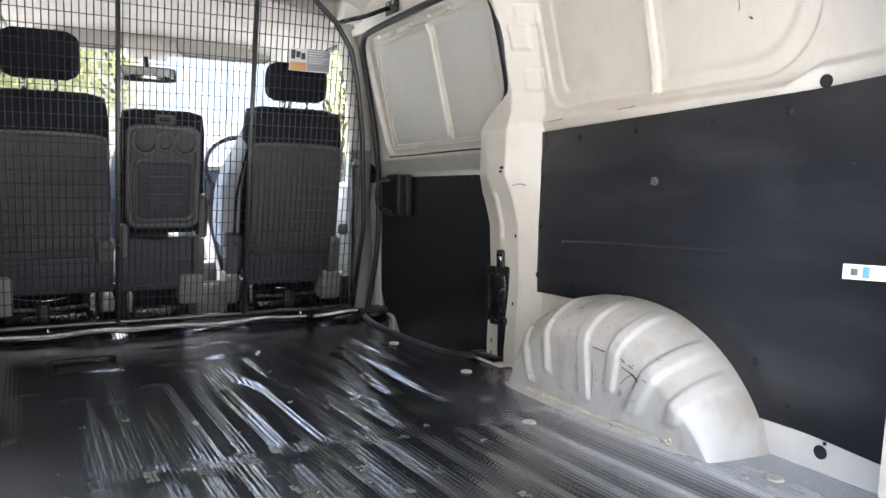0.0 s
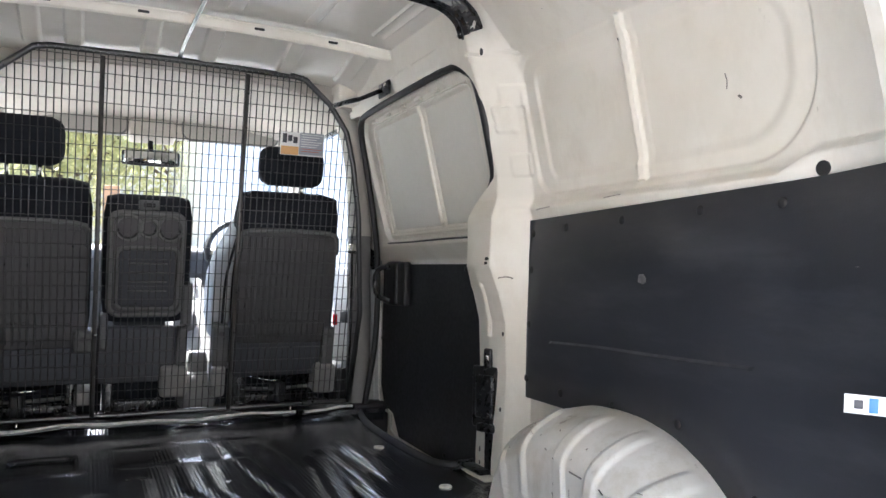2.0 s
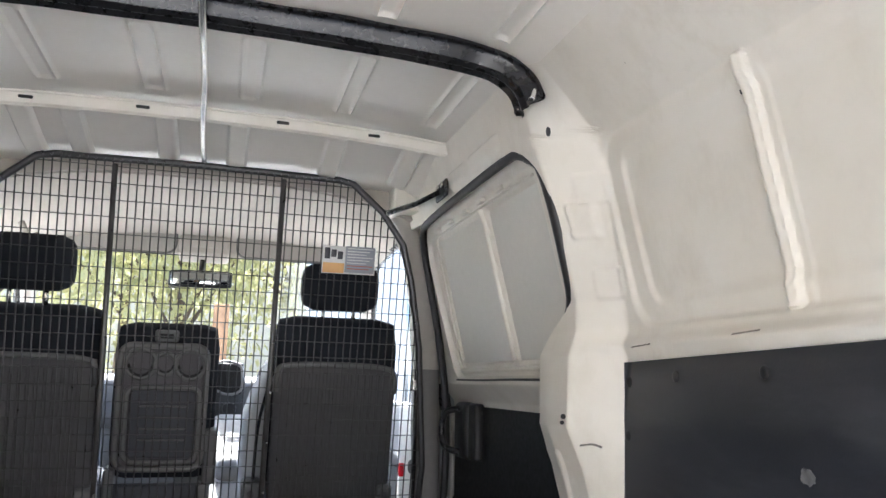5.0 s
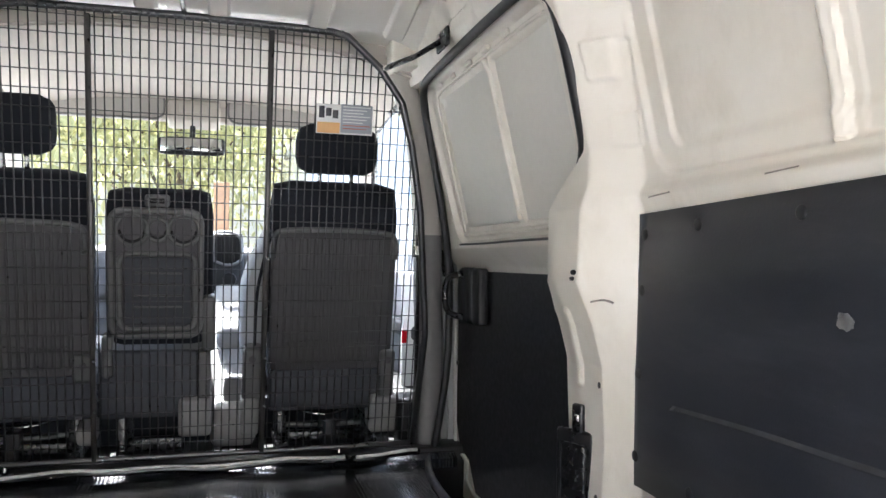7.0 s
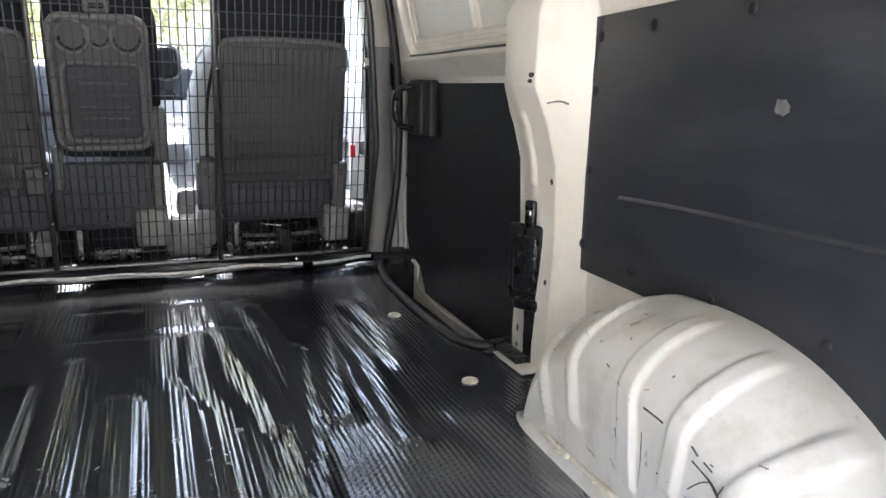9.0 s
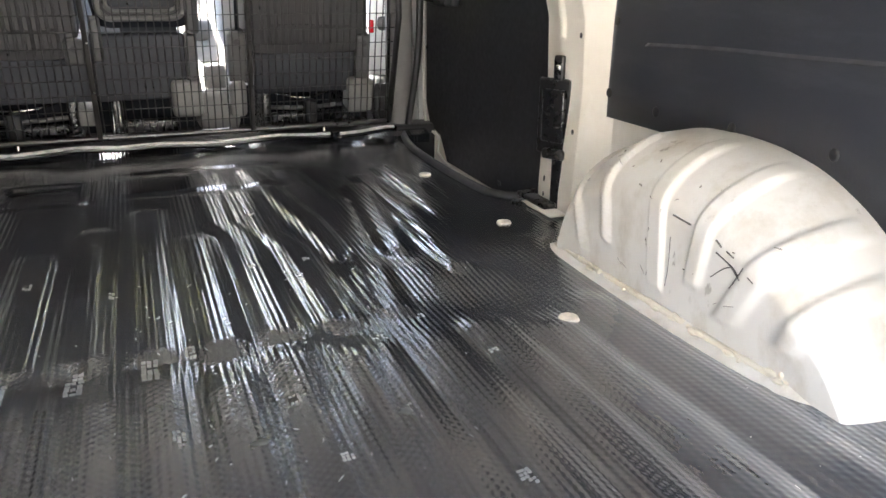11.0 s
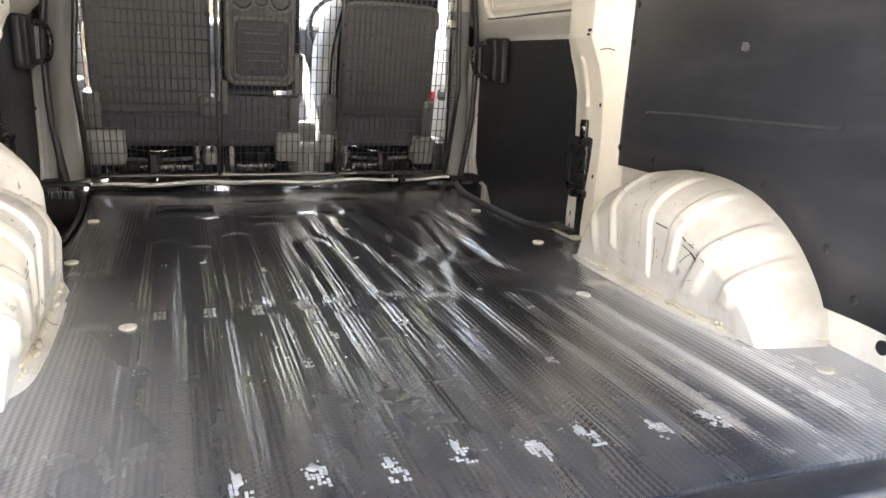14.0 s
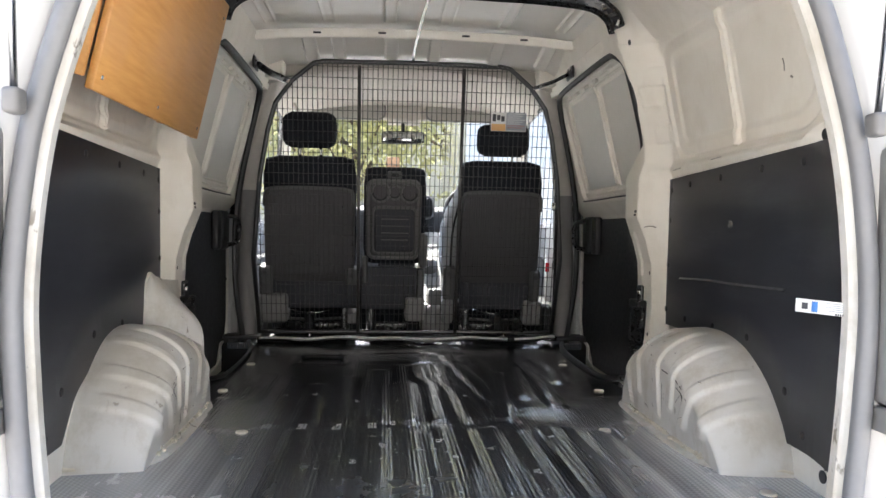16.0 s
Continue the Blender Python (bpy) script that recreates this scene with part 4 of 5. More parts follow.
for side in (1, -1):
    part("stay", tube([(side * 0.560, 1.925, 1.215), (side * 0.62, 1.80, 1.222), (side * 0.656, 1.66, 1.230)], 0.015, 8, flat=0.5), BLACKMETAL, cargo_guard, "black steel stay arm")
    part("stay_plate", rbox((min(side * 0.654, side * 0.664), 1.60, 1.205), (max(side * 0.654, side * 0.664), 1.70, 1.255), 0.004), BLACKMETAL, cargo_guard)
    for y in (1.625, 1.665):
        b = bmesh.new()
        rod(b, (side * 0.648, y, 1.24), (side * 0.656, y, 1.24), 0.008, 8)
        part("stay_bolt", b, STEEL, cargo_guard)
    part("header_bracket", rbox((min(side * 0.585, side * 0.72), 1.945, 1.235), (max(side * 0.585, side * 0.72), 2.10, 1.345), 0.012), CREAM, cargo_guard, "cream-painted bracket at the roof corner")
    b = bmesh.new()
    rod(b, (side * 0.56, 1.908, 1.213), (side * 0.56, 1.925, 1.215), 0.010, 8)
    part("pivot_bolt", b, STEEL, cargo_guard)
    b = bmesh.new()
    rod(b, (side * 0.477, 2.165, 0.015), (side * 0.477, 2.165, 0.050), 0.009, 8)
    part("floor_bolt", b, STEEL, cargo_guard, "bright steel floor bolt")
    part("floor_tab", rbox((side * 0.477 - 0.02, 2.145, 0.012), (side * 0.477 + 0.02, 2.185, 0.022), 0.004), WIRE, cargo_guard)

# warning card wired to the mesh
card = holder("warning_card", "laminated warning card with picture and print", "sign", at=guard(0.447, 1.062, -0.010))
card.rotation_euler = (radians(11.6), 0, 0)
part("sheet", rbox((-0.083, -0.0012, -0.045), (0.083, 0.0, 0.040), 0.0005, 1), STICKER, card)
part("print_field", rbox((-0.012, -0.0026, -0.040), (0.080, -0.0014, 0.042), 0.0004, 1), STICKGREY, card)
part("orange_field", rbox((-0.080, -0.0026, -0.043), (-0.014, -0.0014, -0.012), 0.0004, 1), STICKORANGE, card)
for k in range(3):
    part("picture_shape", rbox((-0.076 + 0.02 * k, -0.0026, 0.0 + 0.006 * (k % 2)), (-0.060 + 0.02 * k, -0.0014, 0.034 - 0.005 * k), 0.0004, 1), STICKDARK, card)
for k in range(8):
    part("print_bar", rbox((-0.006, -0.0040, 0.034 - k * 0.009), (0.074 - 0.01 * (k % 3), -0.0028, 0.0365 - k * 0.009), 0.0003, 1), STICKRED if k > 5 else STICKER, card)

# rolled front edge of the mat
def lip(x0, x1, seed):
    n = int((x1 - x0) / 0.015)
    pts = []
    for i in range(n + 1):
        x = x0 + (x1 - x0) * i / n
        pts.append((x, 2.135 + 0.010 * noise.noise((x * 6, seed, 0)), 0.021 + 0.013 * noise.noise((x * 5, seed, 7))))
    return tube(pts, 0.012, 10, flat=0.8)


for x0, x1, sd in ((-0.72, 0.50, 1.0), (0.515, 0.735, 5.0)):
    ob = part("mat_lip", lip(x0, x1, sd), surface("glossy_black_vinyl", (0.015, 0.015, 0.016), 0.16, relief=0.0004))
    tagged(ob, "rolled glossy edge of the black floor mat", "mat edge", kind="structure")
    n = int((x1 - x0) / 0.015)
    top = [(x0 + 0.01 + (x1 - x0 - 0.02) * i / n) for i in range(n + 1)]
    part("edge_strip", tube([(x, 2.127 + 0.010 * noise.noise((x * 6, sd, 0)), 0.0285 + 0.013 * noise.noise((x * 5, sd, 7)) + 0.0018 * noise.noise((x * 40, 1, 1))) for x in top], 0.0058, 6), surface("worn_pale_edge", (0.58, 0.57, 0.56), 0.35, vary=0.35, big=60), ob, "pale worn edge strip")


# ---------------------------------------------------------------- small things on the floor
eyelet_mat = surface("pale_plug", (0.62, 0.58, 0.50), 0.5, vary=0.2, big=90)
for x, y in ((0.505, 0.553), (-0.501, 0.566), (0.639, 1.066), (-0.660, 1.082), (0.631, 1.566), (-0.654, 1.584), (0.70, 0.02)):
    b = bmesh.new()
    rod(b, (x, y, floor_z(x, y) - 0.002), (x, y, floor_z(x, y) + 0.004), 0.019, 20, 0.016)
    tagged(part("floor_plug", b, eyelet_mat), "round pale plug set in the floor mat", "floor plug", "floor plugs")


# paint residue and rubbed spots on the mat
def worn_patch(x0, y0, half_x, half_y, seed, cx, cy, fill):
    """Rubbed tops of the mat's small pattern: little uneven pads in rows."""
    rnd = random.Random(int(seed * 10))
    bm = bmesh.new()
    nx, ny = max(1, int(half_x / cx)), max(1, int(half_y / cy))
    for i in range(-nx, nx + 1):
        for j in range(-ny, ny + 1):
            u, v = i / (nx + 0.6), j / (ny + 0.6)
            if noise.noise((i * 0.5 + seed * 7, j * 0.45, seed)) + rnd.uniform(-0.25, 0.25) < (u ** 6 + v ** 6) * 0.4 - fill:
                continue
            px, py = x0 + (i + rnd.uniform(-0.1, 0.1)) * cx, y0 + (j + rnd.uniform(-0.1, 0.1)) * cy
            hx, hy = cx * rnd.uniform(0.36, 0.47), cy * rnd.uniform(0.34, 0.47)
            q = [(px + hx * s * rnd.uniform(0.85, 1.05), py + hy * t * rnd.uniform(0.85, 1.05)) for s, t in ((-1, -0.75), (-0.75, -1), (0.75, -1), (1, -0.75), (1, 0.75), (0.75, 1), (-0.75, 1), (-1, 0.75))]
            lo = [bm.verts.new((x, y, floor_z(x, y) - 0.001)) for x, y in q]
            hi = [bm.verts.new((x, y, floor_z(x, y) + 0.0010)) for x, y in q]
            bm.faces.new(hi)
            for k in range(8):
                bm.faces.new((lo[k], lo[(k + 1) % 8], hi[(k + 1) % 8], hi[k]))
    return bm


CHALK = surface("chalky_white_wear", (0.36, 0.36, 0.345), 0.8, vary=0.25, big=70)
WEAR = surface("grey_rubbed_vinyl", (0.22, 0.22, 0.21), 0.7, vary=0.3, big=70)
RESIDUE = surface("dried_residue", (0.060, 0.062, 0.054), 0.75, vary=0.3, big=50)
for k, x in enumerate((-0.443, -0.345, -0.248, -0.148)):
    part("worn_patch", worn_patch(x, 0.615, 0.009, 0.030, k + 20.7, 0.0085, 0.0095, 0.42), WEAR, floor, "grey rubbed patch on the mat")
for k, (x, y, hx, hy) in enumerate(((-0.44, 1.0, 0.009, 0.02), (-0.345, 1.02, 0.009, 0.022), (0.157, 0.985, 0.015, 0.012), (-0.20, 0.93, 0.010, 0.02), (-0.09, 0.66, 0.010, 0.03), (0.19, 0.60, 0.02, 0.015), (0.34, 0.50, 0.013, 0.012), (0.28, 0.66, 0.012, 0.012),
                                    (0.05, 0.98, 0.008, 0.015), (0.10, 1.33, 0.009, 0.012), (0.35, 1.38, 0.009, 0.010), (-0.12, 0.42, 0.012, 0.03), (0.03, 0.46, 0.012, 0.02), (0.06, 0.30, 0.012, 0.025), (-0.19, 0.30, 0.012, 0.02), (0.24, 0.20, 0.014, 0.02))):
    part("worn_patch", worn_patch(x, y, hx * 0.7, hy * 0.7, k + 40.1, 0.0052, 0.0060, 0.12), WEAR, floor, "grey rubbed patch on the mat")
def residue(x0, y0, hx, hy, seed):
    """A thin dried spill with a ragged outline and a few islands."""
    bm = bmesh.new()
    for k in range(5):
        s = 1.0 if k == 0 else 0.10 + 0.03 * k
        cx, cy = (x0, y0) if k == 0 else (x0 + hx * 1.2 * math.cos(k * 2.4 + seed), y0 + hy * 1.2 * math.sin(k * 2.4 + seed))
        rim, top = [], []
        for q in range(30):
            a = q * math.tau / 30
            r = s * (0.75 + 0.50 * noise.noise((math.cos(a) * 1.3 + seed, math.sin(a) * 1.3, k)) + 0.26 * noise.noise((math.cos(a) * 5, math.sin(a) * 5, seed)))
            x, y = cx + hx * r * math.cos(a), cy + hy * r * math.sin(a)
            rim.append(bm.verts.new((x, y, floor_z(x, y) - 0.0005)))
            x, y = cx + hx * r * 0.94 * math.cos(a), cy + hy * r * 0.94 * math.sin(a)
            top.append(bm.verts.new((x, y, floor_z(x, y) + 0.0005)))
        c = bm.verts.new((cx, cy, floor_z(cx, cy) + 0.0006))
        for q in range(30):
            bm.faces.new((rim[q], rim[(q + 1) % 30], top[(q + 1) % 30], top[q])).smooth = True
            bm.faces.new((c, top[q], top[(q + 1) % 30])).smooth = True
    return bm


for k, x in enumerate((-0.34, -0.244, -0.143, -0.042, 0.065, 0.157, 0.271, 0.37)):
    y = -0.07 + 0.012 * math.sin(k * 2.7)
    part("worn_patch", residue(x, y + 0.008, 0.009 + 0.003 * math.sin(k * 1.9), 0.020 + 0.006 * math.cos(k * 2.3), k + 1.3), CHALK, floor, "rubbed white patch on the mat")
    part("worn_patch", worn_patch(x + 0.003, y - 0.018, 0.013, 0.024, k + 1.3, 0.0060, 0.0072, 0.05), CHALK, floor, "rubbed white patch on the mat")
for k, (x, y, hx, hy) in enumerate(((-0.071, 0.092, 0.040, 0.032), (-0.088, 0.140, 0.022, 0.030), (0.02, 0.16, 0.030, 0.016), (-0.16, 0.12, 0.020, 0.016), (-0.145, 0.504, 0.010, 0.008), (-0.029, 0.374, 0.015, 0.010), (0.155, 0.376, 0.013, 0.010), (-0.383, 0.29, 0.015, 0.012), (-0.30, 0.256, 0.010, 0.020), (-0.03, 0.03, 0.026, 0.020), (0.12, 0.0, 0.02, 0.018))):
    part("residue_patch", residue(x, y, hx, hy, k + 60.9), RESIDUE, floor, "dried grey residue on the mat")


# fine scratches in the mat
rnd = random.Random(31)
verts, faces = [], []
for k in range(110):
    x, y = rnd.gauss(-0.02, 0.22), rnd.uniform(-0.12, 0.95)
    if abs(x) > 0.55:
        continue
    ang, ln, wd = rnd.gauss(0.3, 0.7), rnd.uniform(0.0015, 0.0055), rnd.uniform(0.0005, 0.0015)
    d, s = Vector((math.sin(ang), math.cos(ang), 0)) * ln, Vector((math.cos(ang), -math.sin(ang), 0)) * wd
    q = [Vector((x, y, 0)) + v for v in (-d, s - d * 0.3, d, -s + d * 0.2)]
    n0 = len(verts)
    verts += [(v.x, v.y, floor_z(v.x, v.y) + 0.0012) for v in q] + [(v.x, v.y, floor_z(v.x, v.y) - 0.0005) for v in q]
    faces += [(n0, n0 + 1, n0 + 2, n0 + 3)] + [(n0 + i, n0 + 4 + i, n0 + 4 + (i + 1) % 4, n0 + (i + 1) % 4) for i in range(4)]
me = bpy.data.meshes.new("scratch_marks")
me.from_pydata(verts, [], faces)
me.materials.append(WEAR)
marks = new("scratch_marks", me)
marks.parent = floor
tagged(marks, "pale scratches and specks on the mat", kind="stuff")


# ---------------------------------------------------------------- orange plywood cupboard on the left wall
cup = holder("plywood_wall_box", "orange-stained plywood box fixed high on the wall", "wall box")
LEAN_M = pose(-0.72, 0, 0.830, 0, 13, 0)
part("front_board", rbox((-0.009, 0.07, 0.0), (0.009, 0.915, 0.43), 0.002, 1, LEAN_M), ORANGE, cup)
part("end_board", rbox((-0.12, 0.052, 0.02), (-0.011, 0.068, 0.41), 0.002, 1, LEAN_M), ORANGE, cup)
part("far_end_board", rbox((-0.12, 0.895, 0.02), (-0.011, 0.912, 0.41), 0.002, 1, LEAN_M), ORANGE, cup)
for y, z in ((0.10, 0.03), (0.48, 0.03), (0.88, 0.03), (0.10, 0.38), (0.88, 0.38)):
    b = bmesh.new()
    rod(b, (0.008, y, z), (0.011, y, z), 0.005, 8)
    bmesh.ops.transform(b, matrix=LEAN_M, verts=b.verts)
    part("screw", b, STEEL, cup)


# ---------------------------------------------------------------- seats
def seat_matrix(y_off=0.0):
    """Seat backs lean with the guard; local z runs up the back, local y ahead."""
    return pose(0, 2.235 + y_off, 0.06, 11.6, 0, 0)


def cushion(lo, hi, r, m, puff=0.0):
    bm = bmesh.new()
    box(bm, lo, hi)
    bmesh.ops.subdivide_edges(bm, edges=list(bm.edges), cuts=5, use_grid_fill=True)
    c = [(a + b) / 2 for a, b in zip(lo, hi)]
    s = [(b - a) / 2 for a, b in zip(lo, hi)]
    for v in bm.verts:
        q = [(v.co[i] - c[i]) for i in range(3)]
        inner = [max(-(s[i] - r), min(s[i] - r, q[i])) for i in range(3)]
        d = Vector([q[i] - inner[i] for i in range(3)])
        if d.length > 1e-6:
            d = d.normalized() * r
        bulge = 1 + puff * (1 - (q[0] / s[0]) ** 2) * (1 - (q[2] / s[2]) ** 2)
        v.co = Vector([c[i] + inner[i] + d[i] for i in range(3)])
        v.co.y = c[1] + (v.co.y - c[1]) * bulge
    for f in bm.faces:
        f.smooth = True
    bmesh.ops.transform(bm, matrix=m, verts=bm.verts)
    return bm


def seat(x0, x1, top, head, label, hinges, feet, driver=False):
    s = holder("van_seat", label, "seat", "front seats")
    m = seat_matrix()
    part("backrest", cushion((x0, 0.012, 0.24), (x1, 0.15, top), 0.045, m, 0.06), FABRIC, s, "charcoal cloth backrest")
    part("back_panel", cushion((x0 + 0.008, -0.006, 0.238), (x1 - 0.006, 0.05, top - 0.146), 0.020, m, 0.05), BACKCLOTH, s, "dark grey seat back panel")
    part("panel_roll", tube(spline([m @ Vector((x, 0.0, z)) for x, z in ((x0 + 0.012, top - 0.23), (x0 + 0.016, top - 0.163), (x0 + 0.05, top - 0.144), ((x0 + x1) / 2, top - 0.140), (x1 - 0.05, top - 0.146), (x1 - 0.014, top - 0.168), (x1 - 0.012, top - 0.23))], 0.03), 0.009, 8), SEATGREY, s, "grey piping")
    for k in range(int((x1 - x0 - 0.08) / 0.0226)):
        fx = x0 + 0.045 + 0.0226 * k
        part("flute", tube([m @ Vector((fx, -0.0125, 0.262)), m @ Vector((fx, -0.0135, 0.45)), m @ Vector((fx, -0.0095, top - 0.165))], 0.0035, 6, flat=0.6), BACKCLOTH, s)
    part("panel_seam", tube([m @ Vector((x, -0.010, 0.335 + 0.004 * math.sin(x * 20))) for x in np.linspace(x0 + 0.06, x1 - 0.06, 14)], 0.0035, 6), BACKCLOTH, s)
    part("lower_panel", rbox((x0 + 0.012, 0.004, 0.100), (x1 - 0.045 if driver else x1 + 0.010, 0.035, 0.242), 0.010, 2, m), LOWERBACK, s, "dark lower back panel")
    part("base_cushion", cushion((x0 + 0.01, 0.10, 0.14), (x1 - 0.01, 0.55, 0.29), 0.05, pose(0, 2.22, 0.06, 3, 0, 0), 0.03), FABRIC, s)
    for a, b_, z0, z1 in hinges:
        h = part("hinge_cover", rbox((a, -0.020, z0), (b_, 0.06, z1), 0.012, 3, m), SEATGREY, s, "grey plastic hinge cover")
        bb = bmesh.new()
        rod(bb, m @ Vector(((a + b_) / 2, -0.0235, z1 - 0.03)), m @ Vector(((a + b_) / 2, -0.018, z1 - 0.03)), 0.011, 14)
        part("pivot_cap", bb, BACKCLOTH, h)
    for a, b_, z0, z1 in feet:
        part("foot_cover", rbox((a, -0.034, z0), (b_, 0.07, z1), 0.016, 3, m), FOOTGREY, s, "pale grey plastic leg cover")
    for a in (x0 + 0.04, x1 - 0.075):
        part("leg_plate", rbox((a, 2.27, 0.018), (a + 0.03, 2.70, 0.17), 0.006), BLACKMETAL, s)
        part("rail", rbox((a - 0.006, 2.24, 0.030), (a + 0.038, 2.75, 0.058), 0.005), BLACKMETAL, s)
    part("cross_bar", rbox((x0 + 0.07, 2.27, 0.05), (x1 - 0.075, 2.30, 0.085), 0.008), BLACKMETAL, s)
    part("under_tray", rbox((x0 + 0.08, 2.30, 0.165), (x1 - 0.08, 2.70, 0.18), 0.006), BLACKMETAL, s, "black under-seat pan")
    # added dark panel that blocks the bright view under the seat
    part("gap_blocker", rbox((x0 - 0.02, 2.46, 0.018), (x1 + 0.05, 2.50, 0.165), 0.006), FABRIC, s, "dark panel added under the seat to block bright gaps")
    part("pan_edge", tube(spline([(x0 + 0.09, 2.34, 0.150), (x0 + 0.15, 2.30, 0.139), ((x0 + x1) / 2, 2.29, 0.134), (x1 - 0.16, 2.30, 0.139), (x1 - 0.10, 2.34, 0.150)], 0.03), 0.007, 8, flat=0.5), STEEL, s, "bright front edge of the seat pan")
    part("slide_bar", tube(spline([(x0 + 0.06, 2.285, 0.105), ((x0 + x1) / 2, 2.28, 0.098), (x1 - 0.07, 2.285, 0.105)], 0.03), 0.008, 8), SEATGREY, s, "grey steel slide bar")
    part("adjuster", rbox((x0 + 0.19, 2.26, 0.018), (x0 + 0.235, 2.40, 0.125), 0.010), PLASTIC, s)
    h0, h1 = head
    hx = (x0 + x1) / 2
    hm = seat_matrix(0.02)
    part("headrest", cushion((hx - 0.128, 0.0, h0), (hx + 0.128, 0.10, h1), 0.048, hm, 0.15), FABRIC, s, "charcoal cloth headrest")
    for dx in (-0.05, 0.05):
        bb = bmesh.new()
        rod(bb, hm @ Vector((hx + dx, 0.05, top - 0.03)), hm @ Vector((hx + dx, 0.05, h0 + 0.03)), 0.007, 8)
        part("headrest_post", bb, STEEL, s)
    if driver:
        bb = cushion((-0.048, 0.03, 0.24), (0.040, 0.21, top - 0.10), 0.036, Matrix())
        for v in bb.verts:
            k = step(0.42, top - 0.10, v.co.z)
            v.co.x = x0 - 0.026 + v.co.x * (1 - 0.45 * k) + 0.060 * k * k - 0.010 * (1 - k)
            v.co.y += 0.03 * (1 - k)
        bmesh.ops.transform(bb, matrix=m, verts=bb.verts)
        part("side_bolster", bb, LIGHTCLOTH, s, "pale grey side bolster")
        part("bolster_piping", tube(spline([m @ Vector(q) for q in ((x0 + 0.012, 0.02, top - 0.13), (x0 - 0.012, 0.022, 0.60), (x0 - 0.032, 0.026, 0.48), (x0 - 0.036, 0.026, 0.30))], 0.02), 0.005, 6), FABRIC, s, "dark piping of the bolster")
    return s


LOWERBACK = surface("dark_blue_grey_panel", (0.066, 0.069, 0.078), 0.7, relief=0.0006, grain=300, spec=0.35)
FOOTGREY = surface("pale_grey_seat_plastic", (0.25, 0.245, 0.24), 0.5, relief=0.0005)
TRAYGREY = surface("tray_grey_plastic", (0.145, 0.142, 0.14), 0.5, relief=0.0005)
seat(-0.70, -0.258, 0.840, (0.885, 1.055), "passenger van seat, charcoal cloth, grey back panel", ((-0.722, -0.658, 0.17, 0.318), (-0.309, -0.249, 0.225, 0.308)), ((-0.728, -0.585, 0.035, 0.178), (-0.300, -0.245, 0.03, 0.09)))
seat(0.245, 0.650, 0.835, (0.865, 1.020), "driver's van seat, charcoal cloth, grey back panel", ((0.172, 0.232, 0.15, 0.318), (0.604, 0.655, 0.14, 0.305)), ((0.168, 0.225, 0.035, 0.160), (0.576, 0.668, 0.027, 0.152)), True)

# folding middle seat with its tray
mid = holder("middle_seat", "folding middle seat with tray and cup holders in its back", "seat", "front seats")
m = seat_matrix(-0.01)


def outline(x0, x1, z0, z1, r, y):
    """A rounded frame on the seat back."""
    pts = []
    for cx, cz, a0 in ((x1 - r, z1 - r, 0), (x0 + r, z1 - r, 90), (x0 + r, z0 + r, 180), (x1 - r, z0 + r, 270)):
        pts += [m @ Vector((cx + r * math.cos(radians(a0 + k * 18)), y, cz + r * math.sin(radians(a0 + k * 18)))) for k in range(6)]
    return pts


part("backrest", cushion((-0.222, 0.008, 0.325), (0.080, 0.13, 0.795), 0.035, m, 0.03), FABRIC, mid)
tray = part("tray", rbox((-0.203, -0.008, 0.363), (0.048, 0.02, 0.742), 0.020, 3, m), BACKCLOTH, mid, "grey plastic tray panel")
part("tray_edge", tube(outline(-0.200, 0.046, 0.366, 0.740, 0.035, -0.009), 0.010, 8, True), TRAYGREY, tray, "paler raised rim")
part("tray_field", rbox((-0.172, -0.013, 0.395), (0.026, 0.0, 0.608), 0.014, 3, m), LOWERBACK, tray)
part("tray_rim", tube(outline(-0.178, 0.032, 0.387, 0.614, 0.030, -0.010), 0.008, 8, True), TRAYGREY, tray, "paler raised rim")
for k in range(4):
    part("tray_rib", rbox((-0.138, -0.019, 0.453 + 0.034 * k), (-0.005, -0.011, 0.458 + 0.034 * k), 0.002, 1, m), TRAYGREY, tray)
for x, r in ((-0.142, 0.043), (-0.073, 0.031), (-0.001, 0.043)):
    ring = [m @ Vector((x + r * math.cos(a), -0.014, 0.686 + r * 1.05 * math.sin(a))) for a in np.linspace(0, math.tau, 24, endpoint=False)]
    cup = part("cup_ring", tube(ring, 0.0068, 8, True), TRAYGREY, tray)
    b = bmesh.new()
    rod(b, m @ Vector((x, -0.0105, 0.686)), m @ Vector((x, 0.0, 0.686)), r * 0.95, 20)
    part("cup_well", b, BACKCLOTH, cup, "dark cup holder well")
    part("cup_lip", tube([m @ Vector((x + r * 0.84 * math.cos(t), -0.0125, 0.686 + r * 0.88 * math.sin(t))) for t in np.linspace(math.pi * 1.02, math.pi * 1.98, 14)], 0.0058, 6), PLASTIC, cup, "black lip")
part("release_catch", rbox((-0.108, -0.014, 0.752), (-0.040, 0.006, 0.787), 0.006, 2, m), SEATGREY, mid)
part("catch_slot", rbox((-0.094, -0.018, 0.763), (-0.054, -0.010, 0.778), 0.003, 2, m), PLASTIC, mid)
part("base_back", rbox((-0.236, 0.0, 0.100), (0.040, 0.03, 0.314), 0.010, 2, m), LOWERBACK, mid, "dark lower panel")
part("base_cushion", cushion((-0.215, 2.28, 0.14), (0.072, 2.72, 0.30), 0.045, Matrix(), 0.03), FABRIC, mid)
